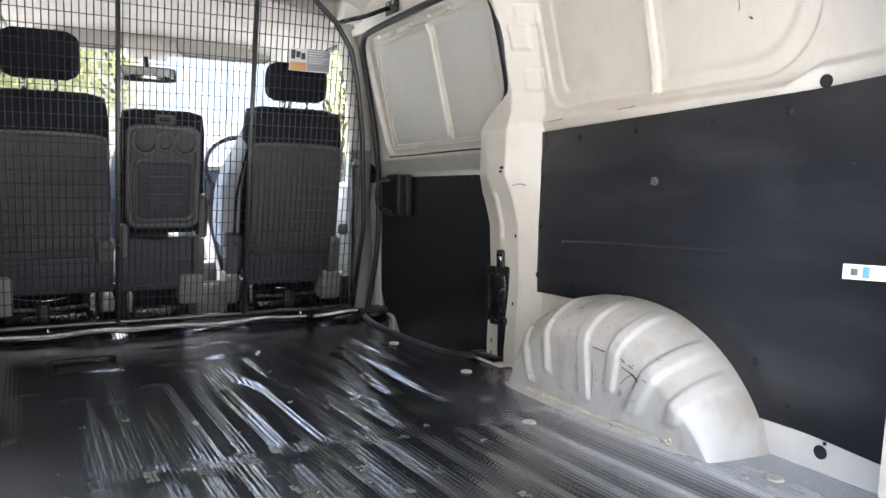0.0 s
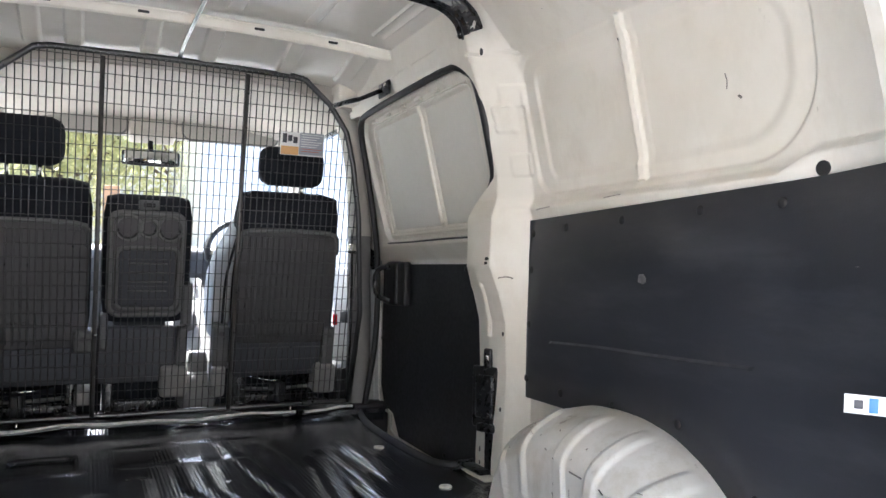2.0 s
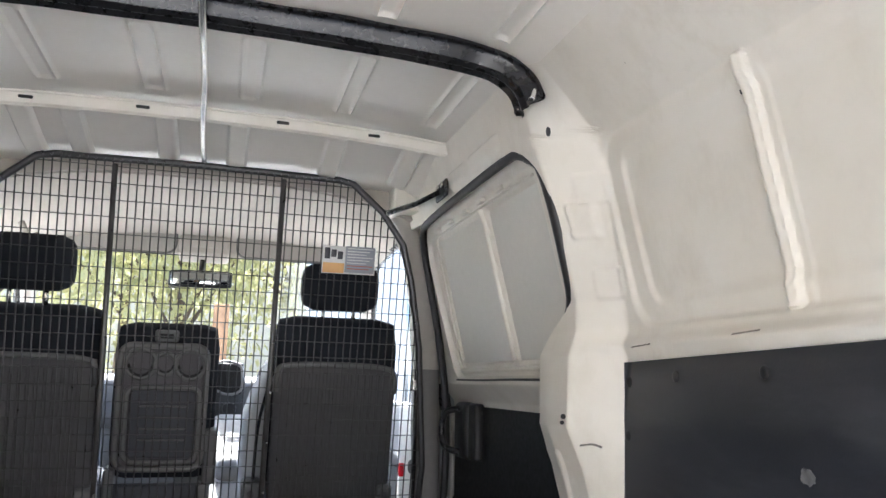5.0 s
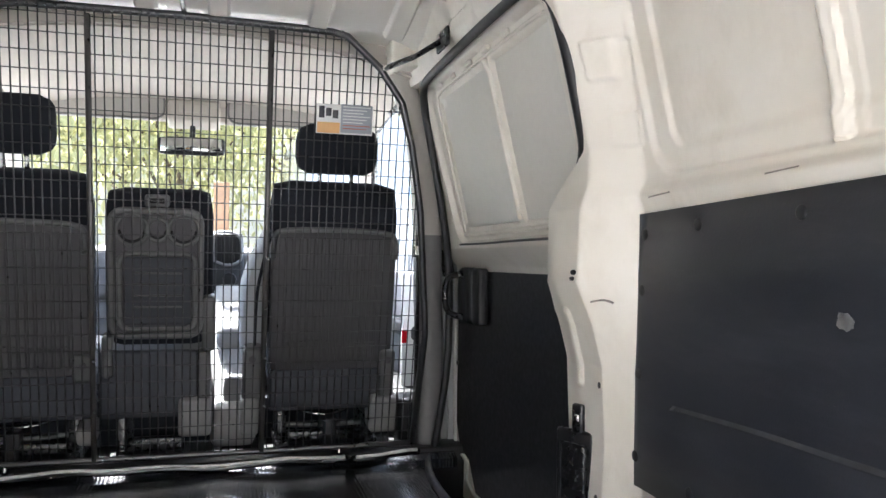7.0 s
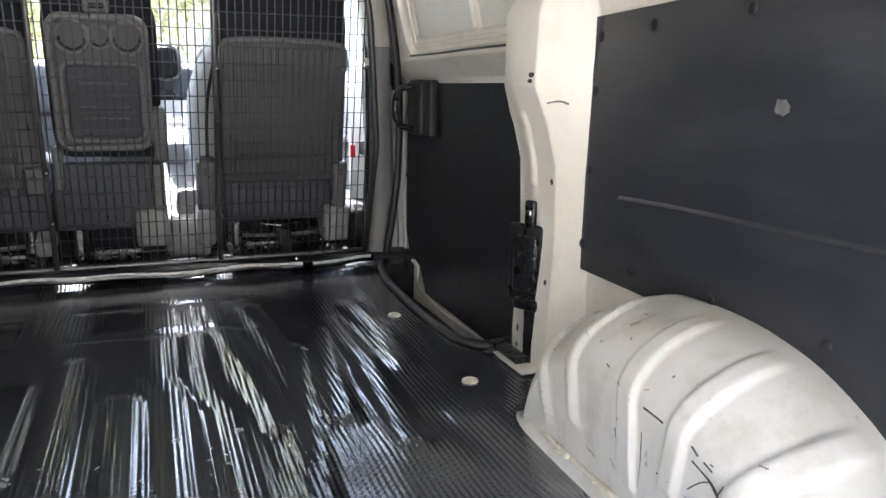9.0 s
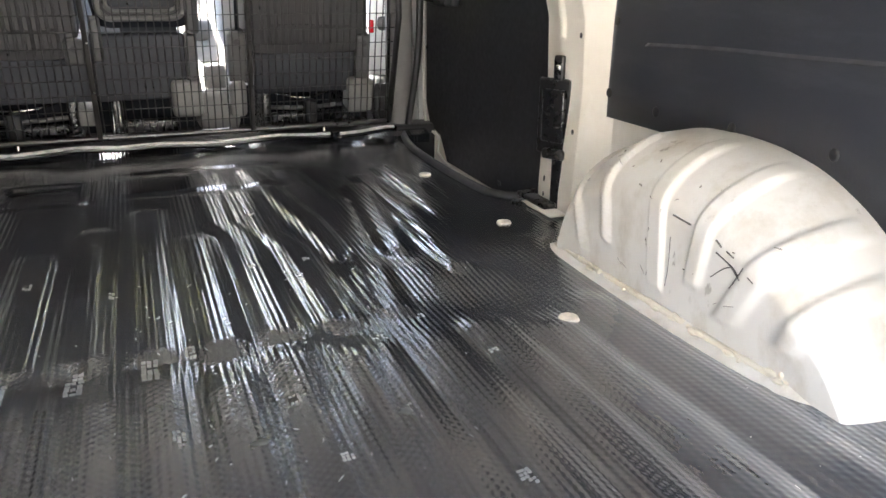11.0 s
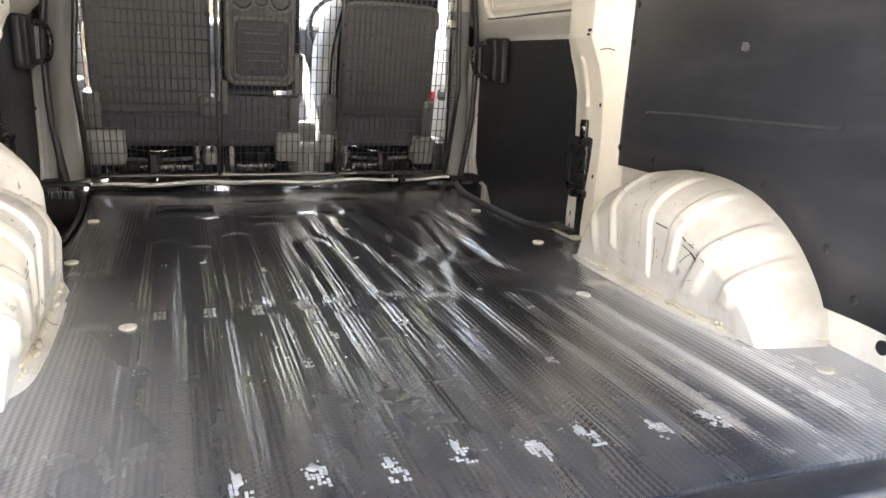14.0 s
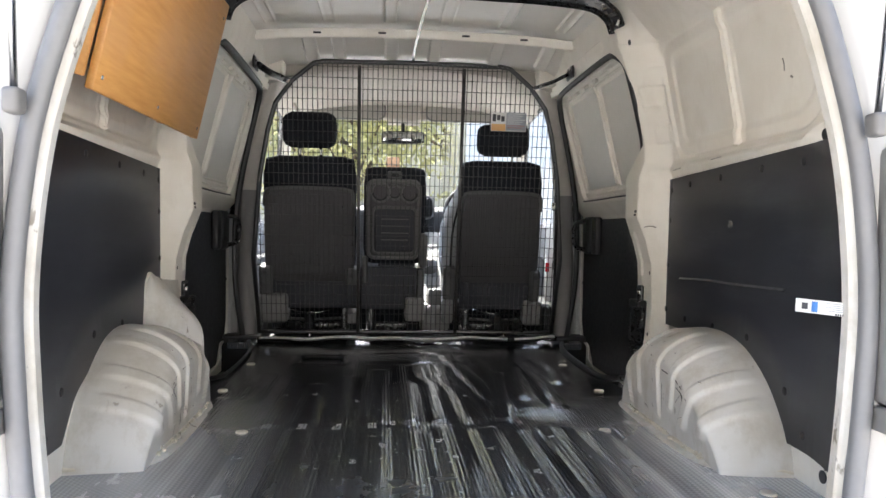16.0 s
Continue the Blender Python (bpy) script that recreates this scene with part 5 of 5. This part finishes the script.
for a, b_, z0, z1 in ((-0.228, -0.198, 0.235, 0.365), (0.052, 0.090, 0.315, 0.485), (0.040, 0.078, 0.15, 0.312)):
    part("hinge_cover", rbox((a, -0.014, z0), (b_, 0.05, z1), 0.010, 3, m), SEATGREY, mid, "grey plastic hinge cover")
part("foot_cover", rbox((-0.014, -0.030, 0.045), (0.082, 0.07, 0.166), 0.014, 3, m), FOOTGREY, mid, "pale grey plastic leg cover")
part("leg_plate", rbox((-0.20, 2.27, 0.018), (-0.17, 2.68, 0.16), 0.006), BLACKMETAL, mid)
# the same added light block under the middle seat
part("gap_blocker", rbox((-0.206, 2.462, 0.018), (0.072, 2.498, 0.165), 0.006), FABRIC, mid)
part("cross_bar", rbox((-0.17, 2.28, 0.04), (0.0, 2.31, 0.085), 0.008), BLACKMETAL, mid)


# ---------------------------------------------------------------- cab
bm = bmesh.new()
box(bm, (-0.86, 2.20, -0.06), (0.86, 3.75, 0.018))
tagged(part("cab_floor", bm, surface("grey_cab_carpet", (0.035, 0.035, 0.036), 0.95, relief=0.002, grain=300)), "dark carpeted cab floor", "floor", kind="structure")


def cab_roof(u, v):
    x = -0.70 + 1.40 * u
    y = 2.02 + 0.95 * v
    return (x, y, 1.305 - 0.10 * (abs(x) / 0.70) ** 3 - 0.038 * v ** 1.6)


tagged(sheet("cab_ceiling", cab_roof, 40, 30, LINING, back=(0, 0, 0.03)), "beige cloth head lining of the cab", "ceiling", kind="structure")
tagged(sheet("roof_header", lambda u, v: (-0.70 + 1.40 * u, 2.040, (cab_roof(u, 0)[2] - 0.004) * (1 - v) + 1.36 * v), 40, 4, LINING, back=(0, 0.004, 0)), "beige header between load bay and cab roof", "header", kind="structure")
VIS = pose(0, 2.89, 1.290, -14, 0, 0)
for x0, x1 in ((-0.57, -0.125), (0.115, 0.56)):
    ring = []
    for cx, cz, a0 in ((x1 - 0.035, -0.035, 0), (x0 + 0.035, -0.035, 90), (x0 + 0.04, -0.068, 180), (x1 - 0.04, -0.068, 270)):
        rad = 0.035 if a0 < 180 else 0.04
        ring += [VIS @ Vector((cx + rad * math.cos(radians(a0 + k * 15)), -0.012, cz + rad * math.sin(radians(a0 + k * 15)))) for k in range(7)]
    bm = prism(ring, (0, 0.022, -0.008))
    bmesh.ops.bevel(bm, geom=[e for e in bm.edges if abs(e.calc_face_angle(0)) > 1.2], offset=0.006, segments=2, affect="EDGES")
    ob = part("sun_visor", bm, surface("visor_vinyl", (0.39, 0.37, 0.34), 0.6, relief=0.0005))
    tagged(ob, "folded beige sun visor", "sun visor", "sun visors")
    part("edge_piping", tube(ring, 0.0045, 6, True), GREYPLASTIC, ob, "darker piped edge")
    part("clip", rbox((x1 - 0.10, -0.022, -0.012), (x1 - 0.05, -0.010, 0.002), 0.003, 2, VIS), GREYPLASTIC, ob)
rc = part("roof_console", rbox((-0.115, -0.02, -0.110), (0.085, 0.08, -0.02), 0.014, 3, VIS), LINING)
tagged(rc, "beige roof console with lamp", "roof console")
part("lamp_lens", rbox((-0.07, -0.026, -0.080), (0.04, -0.019, -0.040), 0.004, 2, VIS), BEIGEPLASTIC, rc)
hg = part("grab_handle", tube(spline([(-0.60, 2.45, 1.20), (-0.575, 2.46, 1.155), (-0.57, 2.55, 1.145), (-0.575, 2.64, 1.155), (-0.60, 2.65, 1.20)], 0.02), 0.011, 8), LINING)
tagged(hg, "beige grab handle under the cab roof", "grab handle")

mir = holder("rear_view_mirror", "interior rear-view mirror on the windscreen", "mirror")
MIR = Matrix.Translation((-0.02, 2.855, 1.088)) @ pose(0, 0, 0, -7, 0, -5)
part("shell", cushion((-0.125, -0.015, -0.036), (0.125, 0.015, 0.036), 0.014, MIR), PLASTIC, mir)
mm, _n, _l, _p = material("mirror_glass")
_p.inputs["Metallic"].default_value, _p.inputs["Roughness"].default_value, _p.inputs["Base Color"].default_value = 1.0, 0.03, (0.55, 0.57, 0.57, 1)
part("mirror_glass", rbox((-0.114, -0.0185, -0.027), (0.114, -0.0155, 0.027), 0.001, 1, MIR), mm, mir)
b = bmesh.new()
rod(b, (-0.02, 2.865, 1.11), (-0.02, 2.93, 1.215), 0.011, 8)
part("stem", b, PLASTIC, mir)

# windscreen and its frame
hd = part("windscreen_header", rbox((-0.72, 2.955, 1.205), (0.72, 3.02, 1.32), 0.012), LINING)
tagged(hd, "beige header above the windscreen", "header", kind="structure")
ws = [(-0.68, 2.97, 1.20), (0.68, 2.97, 1.20), (0.80, 3.72, 0.72), (-0.80, 3.72, 0.72)]
g = part("windscreen", prism(ws, (0, 0.004, 0.004)), GLASS)
g.visible_shadow = False
tagged(g, "clear sloping windscreen", "windscreen", kind="structure")
for side, word in ((1, "right"), (-1, "left")):
    a = part(f"windscreen_pillar_{word}", tube([(side * 0.70, 2.96, 1.20), (side * 0.76, 3.35, 0.97), (side * 0.82, 3.74, 0.70)], 0.035, 8), BEIGEPLASTIC)
    tagged(a, "beige trim of the windscreen pillar", "pillar", kind="structure")

dash = holder("dashboard", "grey dashboard with vents, knobs and pale console", "dashboard")
part("top", cushion((-0.80, 3.16, 0.46), (0.80, 3.72, 0.70), 0.06, Matrix()), surface("dash_top", (0.10, 0.10, 0.105), 0.6, relief=0.0006), dash)
part("lower", cushion((-0.80, 3.20, 0.16), (0.80, 3.60, 0.52), 0.05, Matrix()), surface("dash_lower", (0.14, 0.14, 0.142), 0.6, relief=0.0006), dash)
part("radio_console", cushion((-0.16, 3.08, 0.30), (0.19, 3.36, 0.765), 0.03, pose(0, 0, 0)), surface("dash_stack", (0.03, 0.03, 0.032), 0.5), dash, "dark centre stack")
part("vent_well", rbox((0.060, 3.071, 0.622), (0.178, 3.085, 0.755), 0.005, 2), RUBBER, dash, "black vent opening")
for k in range(6):
    part("vent_slat", rbox((0.074 + 0.016 * k, 3.060, 0.634), (0.079 + 0.016 * k, 3.074, 0.744), 0.0015, 1), PLASTIC, dash)
part("vent_frame", tube(spline([(0.066, 3.062, 0.640), (0.120, 3.062, 0.622), (0.172, 3.062, 0.640), (0.176, 3.062, 0.70), (0.160, 3.062, 0.752), (0.075, 3.062, 0.758), (0.062, 3.062, 0.70), (0.066, 3.062, 0.640)], 0.015), 0.006, 6), GREYPLASTIC, dash, "grey vent surround")
for x, z in ((0.02, 0.56), (0.13, 0.56), (0.13, 0.48)):
    b = bmesh.new()
    rod(b, (x, 3.055, z), (x, 3.09, z), 0.026, 16, 0.030)
    part("knob", b, PLASTIC if z > 0.5 else RED, dash)
part("console", cushion((0.06, -0.36, -0.05), (0.25, 0.36, 0.06), 0.04, pose(0, 2.78, 0.28, 40, 0, 0)), surface("pale_console", (0.20, 0.198, 0.19), 0.6), dash, "grey centre console")
part("footwell_panel", rbox((-0.84, 3.60, -0.04), (0.84, 3.66, 0.50), 0.02), surface("footwell_carpet", (0.05, 0.05, 0.052), 0.9, relief=0.001, grain=200), dash, "dark footwell panel")
part("gaiter", cushion((0.085, 2.70, 0.30), (0.185, 2.84, 0.40), 0.04, Matrix()), GREYPLASTIC, dash, "grey gear lever gaiter")
part("tunnel_cover", cushion((0.075, 2.36, 0.014), (0.225, 2.72, 0.16), 0.03, Matrix()), surface("pale_tunnel_trim", (0.26, 0.255, 0.25), 0.6, relief=0.0006), dash, "pale grey tunnel cover")
part("console_post", cushion((0.115, 2.44, 0.015), (0.195, 2.54, 0.24), 0.02, Matrix()), GREYPLASTIC, dash, "grey post between the seats")

wheel = holder("steering_wheel", "black steering wheel with three spokes", "steering wheel", at=(0.425, 2.88, 0.66))
wheel.rotation_euler = (radians(62), 0, 0)
part("rim", tube([(0.185 * math.cos(a), 0.185 * math.sin(a), 0) for a in np.linspace(0, math.tau, 40, endpoint=False)], 0.015, 8, True), PLASTIC, wheel)
part("hub", cushion((-0.07, -0.06, -0.03), (0.07, 0.06, 0.02), 0.02, Matrix()), PLASTIC, wheel)
for a in (0, 180, 270):
    b = rbox((0.05, -0.015, -0.008), (0.18, 0.015, 0.006), 0.005, 2, pose(0, 0, 0, 0, 0, a))
    part("spoke", b, STEEL if a != 270 else PLASTIC, wheel)
part("column", rbox((-0.045, -0.045, -0.36), (0.045, 0.045, -0.03), 0.02), PLASTIC, wheel)

# front doors
for side, word in ((1, "right"), (-1, "left")):
    fd = sheet(f"front_door_{word}", lambda u, v: (side * (0.86 + 0.012 * math.sin(v * 6) - 0.05 * step(0.55, 0.62, -0.1 + 0.72 * v) * 0), 2.27 + 1.30 * u, -0.10 + 0.70 * v), 20, 24, surface("door_trim_grey", (0.42, 0.42, 0.42), 0.6), back=(side * 0.05, 0, 0))
    tagged(fd, "front door with pale grey inner trim", "van door", kind="structure")
    part("window_frame", tube([(side * 0.87, 2.28, 0.60), (side * 0.80, 2.24, 0.92), (side * 0.715, 2.20, 1.20), (side * 0.70, 2.55, 1.215), (side * 0.72, 2.95, 1.195), (side * 0.80, 3.40, 0.93), (side * 0.87, 3.60, 0.62)], 0.022, 8), BLACKMETAL, fd, "black window frame")
    gl = part("pane", prism([(side * 0.87, 2.29, 0.60), (side * 0.715, 2.22, 1.195), (side * 0.72, 2.93, 1.19), (side * 0.87, 3.58, 0.62)], (side * 0.003, 0, 0)), GLASS, fd)
    gl.visible_shadow = False
    part("arm_rest", rbox((min(side * 0.80, side * 0.86), 2.55, 0.34), (max(side * 0.80, side * 0.86), 3.1, 0.40), 0.02), SEATGREY, fd)
# dark boxes added at the sills to hide the sunlit door bottoms
for side in (1, -1):
    tagged(part("sill_cover", rbox((min(side * 0.70, side * 0.845), 2.30, 0.012), (max(side * 0.70, side * 0.845), 3.30, 0.17), 0.02), PLASTIC), "black sill box added to cover the sunlit bottom of the front door", "sill", "door sills")
ref = part("door_reflector", rbox((0.765, 2.545, 0.335), (0.785, 2.56, 0.385), 0.004), RED)
tagged(ref, "small red reflector on the door edge", "reflector")
part("door_edge", rbox((0.77, 2.56, 0.10), (0.86, 2.60, 0.60), 0.01), STICKER, bpy.data.objects["front_door_right"], "white door edge strip")
belt = part("seat_belt", tube(spline([(0.735, 2.20, 1.02), (0.745, 2.215, 0.7), (0.75, 2.235, 0.4), (0.75, 2.25, 0.10)], 0.03), 0.022, 6, flat=0.08), PLASTIC)
tagged(belt, "black seat belt hanging by the pillar", "seat belt")
bk = part("anchor", rbox((0.715, 2.17, 0.66), (0.75, 2.20, 0.70), 0.006), STEEL, belt)


# ---------------------------------------------------------------- rear opening
RING = [(0.715, -0.02), (0.722, 0.08), (0.736, 0.26), (0.741, 0.46), (0.714, 0.70), (0.660, 0.90), (0.622, 1.0), (0.575, 1.12), (0.50, 1.20), (0.39, 1.25), (0.0, 1.275)]
CX = 0.010
ring = [(CX + x, -0.215, z) for x, z in RING] + [(CX - x, -0.215, z) for x, z in reversed(RING[:-1])]
line = spline(ring, 0.02)
tagged(part("tailgate_seal", tube(line, 0.023, 10, flat=0.75), surface("grey_rubber_seal", (0.19, 0.19, 0.195), 0.5, relief=0.0006)), "grey rubber tailgate seal round the opening", "seal", kind="structure")


def band(name, d0, d1, y0, y1, mat, label):
    """A strip that follows the opening, from d0 to d1 metres outside the seal line."""
    bm = bmesh.new()
    rows = []
    for i, p in enumerate(line):
        t = (line[min(i + 1, len(line) - 1)] - line[max(i - 1, 0)]).normalized()
        n = Vector((t.z, 0, -t.x))
        if n.dot(Vector((p.x - CX, 0, p.z - 0.5))) < 0:
            n = -n
        ks = np.linspace(0, 1, 5)
        rows.append([bm.verts.new(p + n * (d0 + (d1 - d0) * k) + Vector((0, (y0 + (y1 - y0) * k) - p.y + 0.006 * math.sin(k * math.pi), 0))) for k in ks] +
                    [bm.verts.new(p + n * (d0 + (d1 - d0) * k) + Vector((0, (y0 + (y1 - y0) * k) - p.y + 0.02, 0))) for k in ks])
    for a, b in zip(rows, rows[1:]):
        for k in range(4):
            bm.faces.new((a[k], a[k + 1], b[k + 1], b[k])).smooth = True
            bm.faces.new((a[k + 5], b[k + 5], b[k + 6], a[k + 6])).smooth = True
        bm.faces.new((a[0], b[0], b[5], a[5]))
        bm.faces.new((a[4], a[9], b[9], b[4]))
    bmesh.ops.recalc_face_normals(bm, faces=bm.faces)
    ob = part(name, bm, mat)
    return tagged(ob, label, "body frame", kind="structure")


band("opening_flange", -0.026, -0.012, -0.195, -0.212, WHITE, "white-painted flange inside the tailgate opening")
band("opening_gutter", 0.012, 0.20, -0.210, -0.240, OUTER, "white-painted gutter round the tailgate opening")
band("opening_return", 0.185, 0.195, -0.240, -0.10, OUTER, "white outer body edge at the tailgate")
sill = part("rear_sill", rbox((-0.72, -0.30, -0.06), (0.72, -0.225, -0.012), 0.01), PLASTIC)
tagged(sill, "dark rear sill plate", "sill", kind="structure")
bump_ob = part("rear_bumper", rbox((-0.97, -0.42, -0.34), (0.97, -0.24, -0.065), 0.04, 4), OUTER)
tagged(bump_ob, "white rear bumper", "bumper", kind="structure")
for side in (1, -1):
    tl = part("tail_lamp", rbox((min(CX + side * 0.757, CX + side * 0.95), -0.285, 0.25), (max(CX + side * 0.757, CX + side * 0.95), -0.15, 0.72), 0.02), surface("pale_lamp_housing", (0.22, 0.22, 0.22), 0.35, vary=0.05))
    part("dark_joint", rbox((min(CX + side * 0.752, CX + side * 0.95), -0.280, 0.205), (max(CX + side * 0.752, CX + side * 0.95), -0.15, 0.249), 0.006), GREYPLASTIC, tl, "dark strip below the lamp")
    tagged(tl, "grey inner edge of the tail lamp", "tail lamp", "tail lamps")
    st = holder("gas_strut", "tailgate gas strut with grey end socket", "gas strut", "tailgate struts")
    b = bmesh.new()
    rod(b, (CX + side * 0.720, -0.255, 0.76), (CX + side * 0.665, -0.40, 1.30), 0.006, 8)
    part("piston_rod", b, STEEL, st)
    part("socket", rbox((CX + side * 0.720 - 0.014, -0.272, 0.728), (CX + side * 0.720 + 0.014, -0.236, 0.770), 0.008), GREYPLASTIC, st)


tg = holder("tailgate", "raised white tailgate held up by two gas struts", "tailgate", at=(CX, -0.26, 1.36))
tg.rotation_euler = (radians(14), 0, 0)
part("panel", cushion((-0.74, -1.12, -0.03), (0.74, 0.02, 0.05), 0.03, Matrix()), OUTER, tg)
part("inner_trim", rbox((-0.60, -0.98, -0.045), (0.60, -0.42, -0.031), 0.006), PLASTIC, tg)

# ---------------------------------------------------------------- outer skin of the van
for side, word in ((1, "right"), (-1, "left")):
    def skin(u, v):
        z = -0.28 + 1.64 * v
        return (side * interp(z, [(-0.28, 0.95), (0.6, 0.975), (0.8, 0.965), (1.15, 0.905), (1.25, 0.84), (1.36, 0.72)]), -0.22 + 2.46 * u, z)
    tagged(sheet(f"outer_skin_{word}", skin, 10, 40, OUTER, back=(side * -0.008, 0, 0)), "white outer side of the van", "van body", kind="structure")
tagged(sheet("outer_roof", lambda u, v: (-0.72 + 1.44 * u, -0.24 + 3.23 * v, 1.435 - 0.09 * abs(2 * u - 1) ** 3 - 0.105 * step(0.78, 1.0, v)), 30, 40, OUTER, back=(0, 0, 0.008)), "white outer roof of the van", "van body", kind="structure")
tagged(part("bonnet", cushion((-0.85, 3.70, 0.10), (0.85, 4.45, 0.70), 0.12, Matrix()), OUTER), "white bonnet of the van", "van body", kind="structure")


# ---------------------------------------------------------------- outside
GZ = -0.62
bm = bmesh.new()
bmesh.ops.create_grid(bm, x_segments=40, y_segments=40, size=400, matrix=Matrix.Translation((0, 0, GZ)))
tagged(part("ground", bm, surface("pale_concrete_ground", (0.38, 0.365, 0.345), 0.9, vary=0.12, relief=0.004, big=0.6, grain=30)), "pale sunlit concrete yard", "ground", kind="structure")


def leafy(name, at, radius, height, count, seed, mats, label):
    """A tree: a tapered trunk, limbs and a crown of many small leaf clumps."""
    rnd = random.Random(seed)
    t = holder(name, label, "tree", "trees outside", at=at)
    bm = bmesh.new()
    rod(bm, (0, 0, 0), (0.1, 0, height * 0.55), 0.14, 10, 0.07)
    tips = []
    for k in range(9):
        a, e = rnd.uniform(0, math.tau), rnd.uniform(0.3, 0.9)
        z0 = height * rnd.uniform(0.25, 0.5)
        tip = (math.cos(a) * radius * e, math.sin(a) * radius * e, z0 + height * rnd.uniform(0.12, 0.4))
        rod(bm, (0.05, 0, z0), tip, 0.05, 6, 0.015)
        tips.append(tip)
    part("trunk", bm, surface("bark", (0.13, 0.10, 0.075), 0.9, relief=0.01), t)
    verts, faces = [], []
    for i in range(count):
        c = Vector(rnd.choice(tips))
        p = c + Vector((rnd.gauss(0, radius * 0.30), rnd.gauss(0, radius * 0.30), rnd.gauss(0, height * 0.13)))
        s = rnd.uniform(0.05, 0.12)
        q = Euler((rnd.uniform(0, 6), rnd.uniform(0, 6), rnd.uniform(0, 6))).to_matrix()
        b0 = len(verts)
        verts += [tuple(p + q @ Vector(v) * s) for v in ((-1, 0, 0), (0, -0.45, 0.1), (1, 0, 0), (0, 0.45, 0.1))]
        faces.append((b0, b0 + 1, b0 + 2, b0 + 3))
    me = bpy.data.meshes.new("crown")
    me.from_pydata(verts, [], faces)
    me.materials.append(mats)
    cr = new("crown", me)
    cr.parent = t
    return t


def leaf_material(name, c1, c2):
    m, n, l, p = material(name)
    geo = n.new("ShaderNodeNewGeometry")
    l.new(ramp(n, l, geo.outputs["Random Per Island"], 0.0, 1.0, c1 + (1,), c2 + (1,)), p.inputs["Base Color"])
    p.inputs["Roughness"].default_value = 0.55
    p.inputs["Transmission Weight"].default_value = 0.0
    p.inputs["Subsurface Weight"].default_value = 0.0
    tr = n.new("ShaderNodeBsdfTranslucent")
    tr.inputs[0].default_value = (c2[0] * 1.3, c2[1] * 1.3, c2[2] * 1.05, 1)
    mx = n.new("ShaderNodeMixShader")
    mx.inputs[0].default_value = 0.55
    out = n["Material Output"]
    l.new(p.outputs[0], mx.inputs[1]), l.new(tr.outputs[0], mx.inputs[2]), l.new(mx.outputs[0], out.inputs[0])
    return m


LEAF = leaf_material("green_leaves", (0.19, 0.19, 0.105), (0.37, 0.36, 0.22))
for i, (x, y, r, h) in enumerate(((-3.6, 12.5, 2.4, 8.0), (-0.9, 15.5, 2.2, 7.5), (-7.0, 14.0, 3.0, 9.0), (1.6, 19.0, 2.8, 9.5), (-2.4, 19.5, 3.0, 10.5), (6.5, 17.0, 3.0, 10.0), (-11, 17, 3.2, 10.0), (10.5, 16, 2.9, 9.5))):
    leafy("tree", (x, y, GZ), r, h, 11000, 40 + i, LEAF, "leafy green tree in sunlight beyond the windscreen")

bm = bmesh.new()
box(bm, (-26, 25.0, GZ), (26, 25.4, 7.5))
fw = part("far_wall", bm, surface("pale_far_render", (0.46, 0.445, 0.40), 0.9, vary=0.1, big=0.5))
tagged(fw, "pale rendered wall behind the trees", "wall", kind="structure")

post = part("marker_post", rbox((-0.10, 10.9, GZ), (0.12, 11.1, 1.75), 0.02), surface("orange_post_paint", (0.34, 0.19, 0.095), 0.7, vary=0.3))
tagged(post, "orange-painted post standing in the yard", "post")

# white box truck parked ahead
pv = holder("parked_truck", "white box truck parked ahead in the yard", "truck", at=(2.35, 10.2, GZ))
part("cargo_box", rbox((-1.2, 0.0, 0.75), (1.2, 5.2, 3.35), 0.05, 3), OUTER, pv, "white cargo box")
for side in (-1, 1):
    part("rear_door", rbox((min(side * 0.03, side * 1.12), -0.03, 0.85), (max(side * 0.03, side * 1.12), 0.01, 3.25), 0.015), OUTER, pv)
    b = bmesh.new()
    rod(b, (side * 0.25, -0.06, 0.9), (side * 0.25, -0.06, 3.2), 0.02, 8)
    part("lock_bar", b, STEEL, pv)
    part("tail_lamp", rbox((side * 0.98 - 0.12, -0.03, 0.52), (side * 0.98 + 0.12, 0.05, 0.64), 0.02), RED, pv)
    for y in (1.0, 4.4):
        b = bmesh.new()
        rod(b, (side * 0.80, y, 0.42), (side * 1.10, y, 0.42), 0.42, 24)
        part("wheel", b, RUBBER, pv)
part("bumper", rbox((-1.15, -0.10, 0.42), (1.15, 0.08, 0.70), 0.03), PLASTIC, pv)
part("cab", cushion((-1.1, 5.3, 0.5), (1.1, 7.0, 2.6), 0.2, Matrix()), OUTER, pv)

# unseen wall added behind the camera, bounces sunlight into the load bay
bm = bmesh.new()
box(bm, (-14, -7.3, GZ), (14, -7.0, GZ + 4.2))
tagged(part("bounce_wall", bm, surface("pale_bounce_render", (0.40, 0.385, 0.36), 0.9, vary=0.1, relief=0.003, big=0.8)), "unseen grey wall added behind the camera to bounce sunlight into the van", "wall", kind="structure")
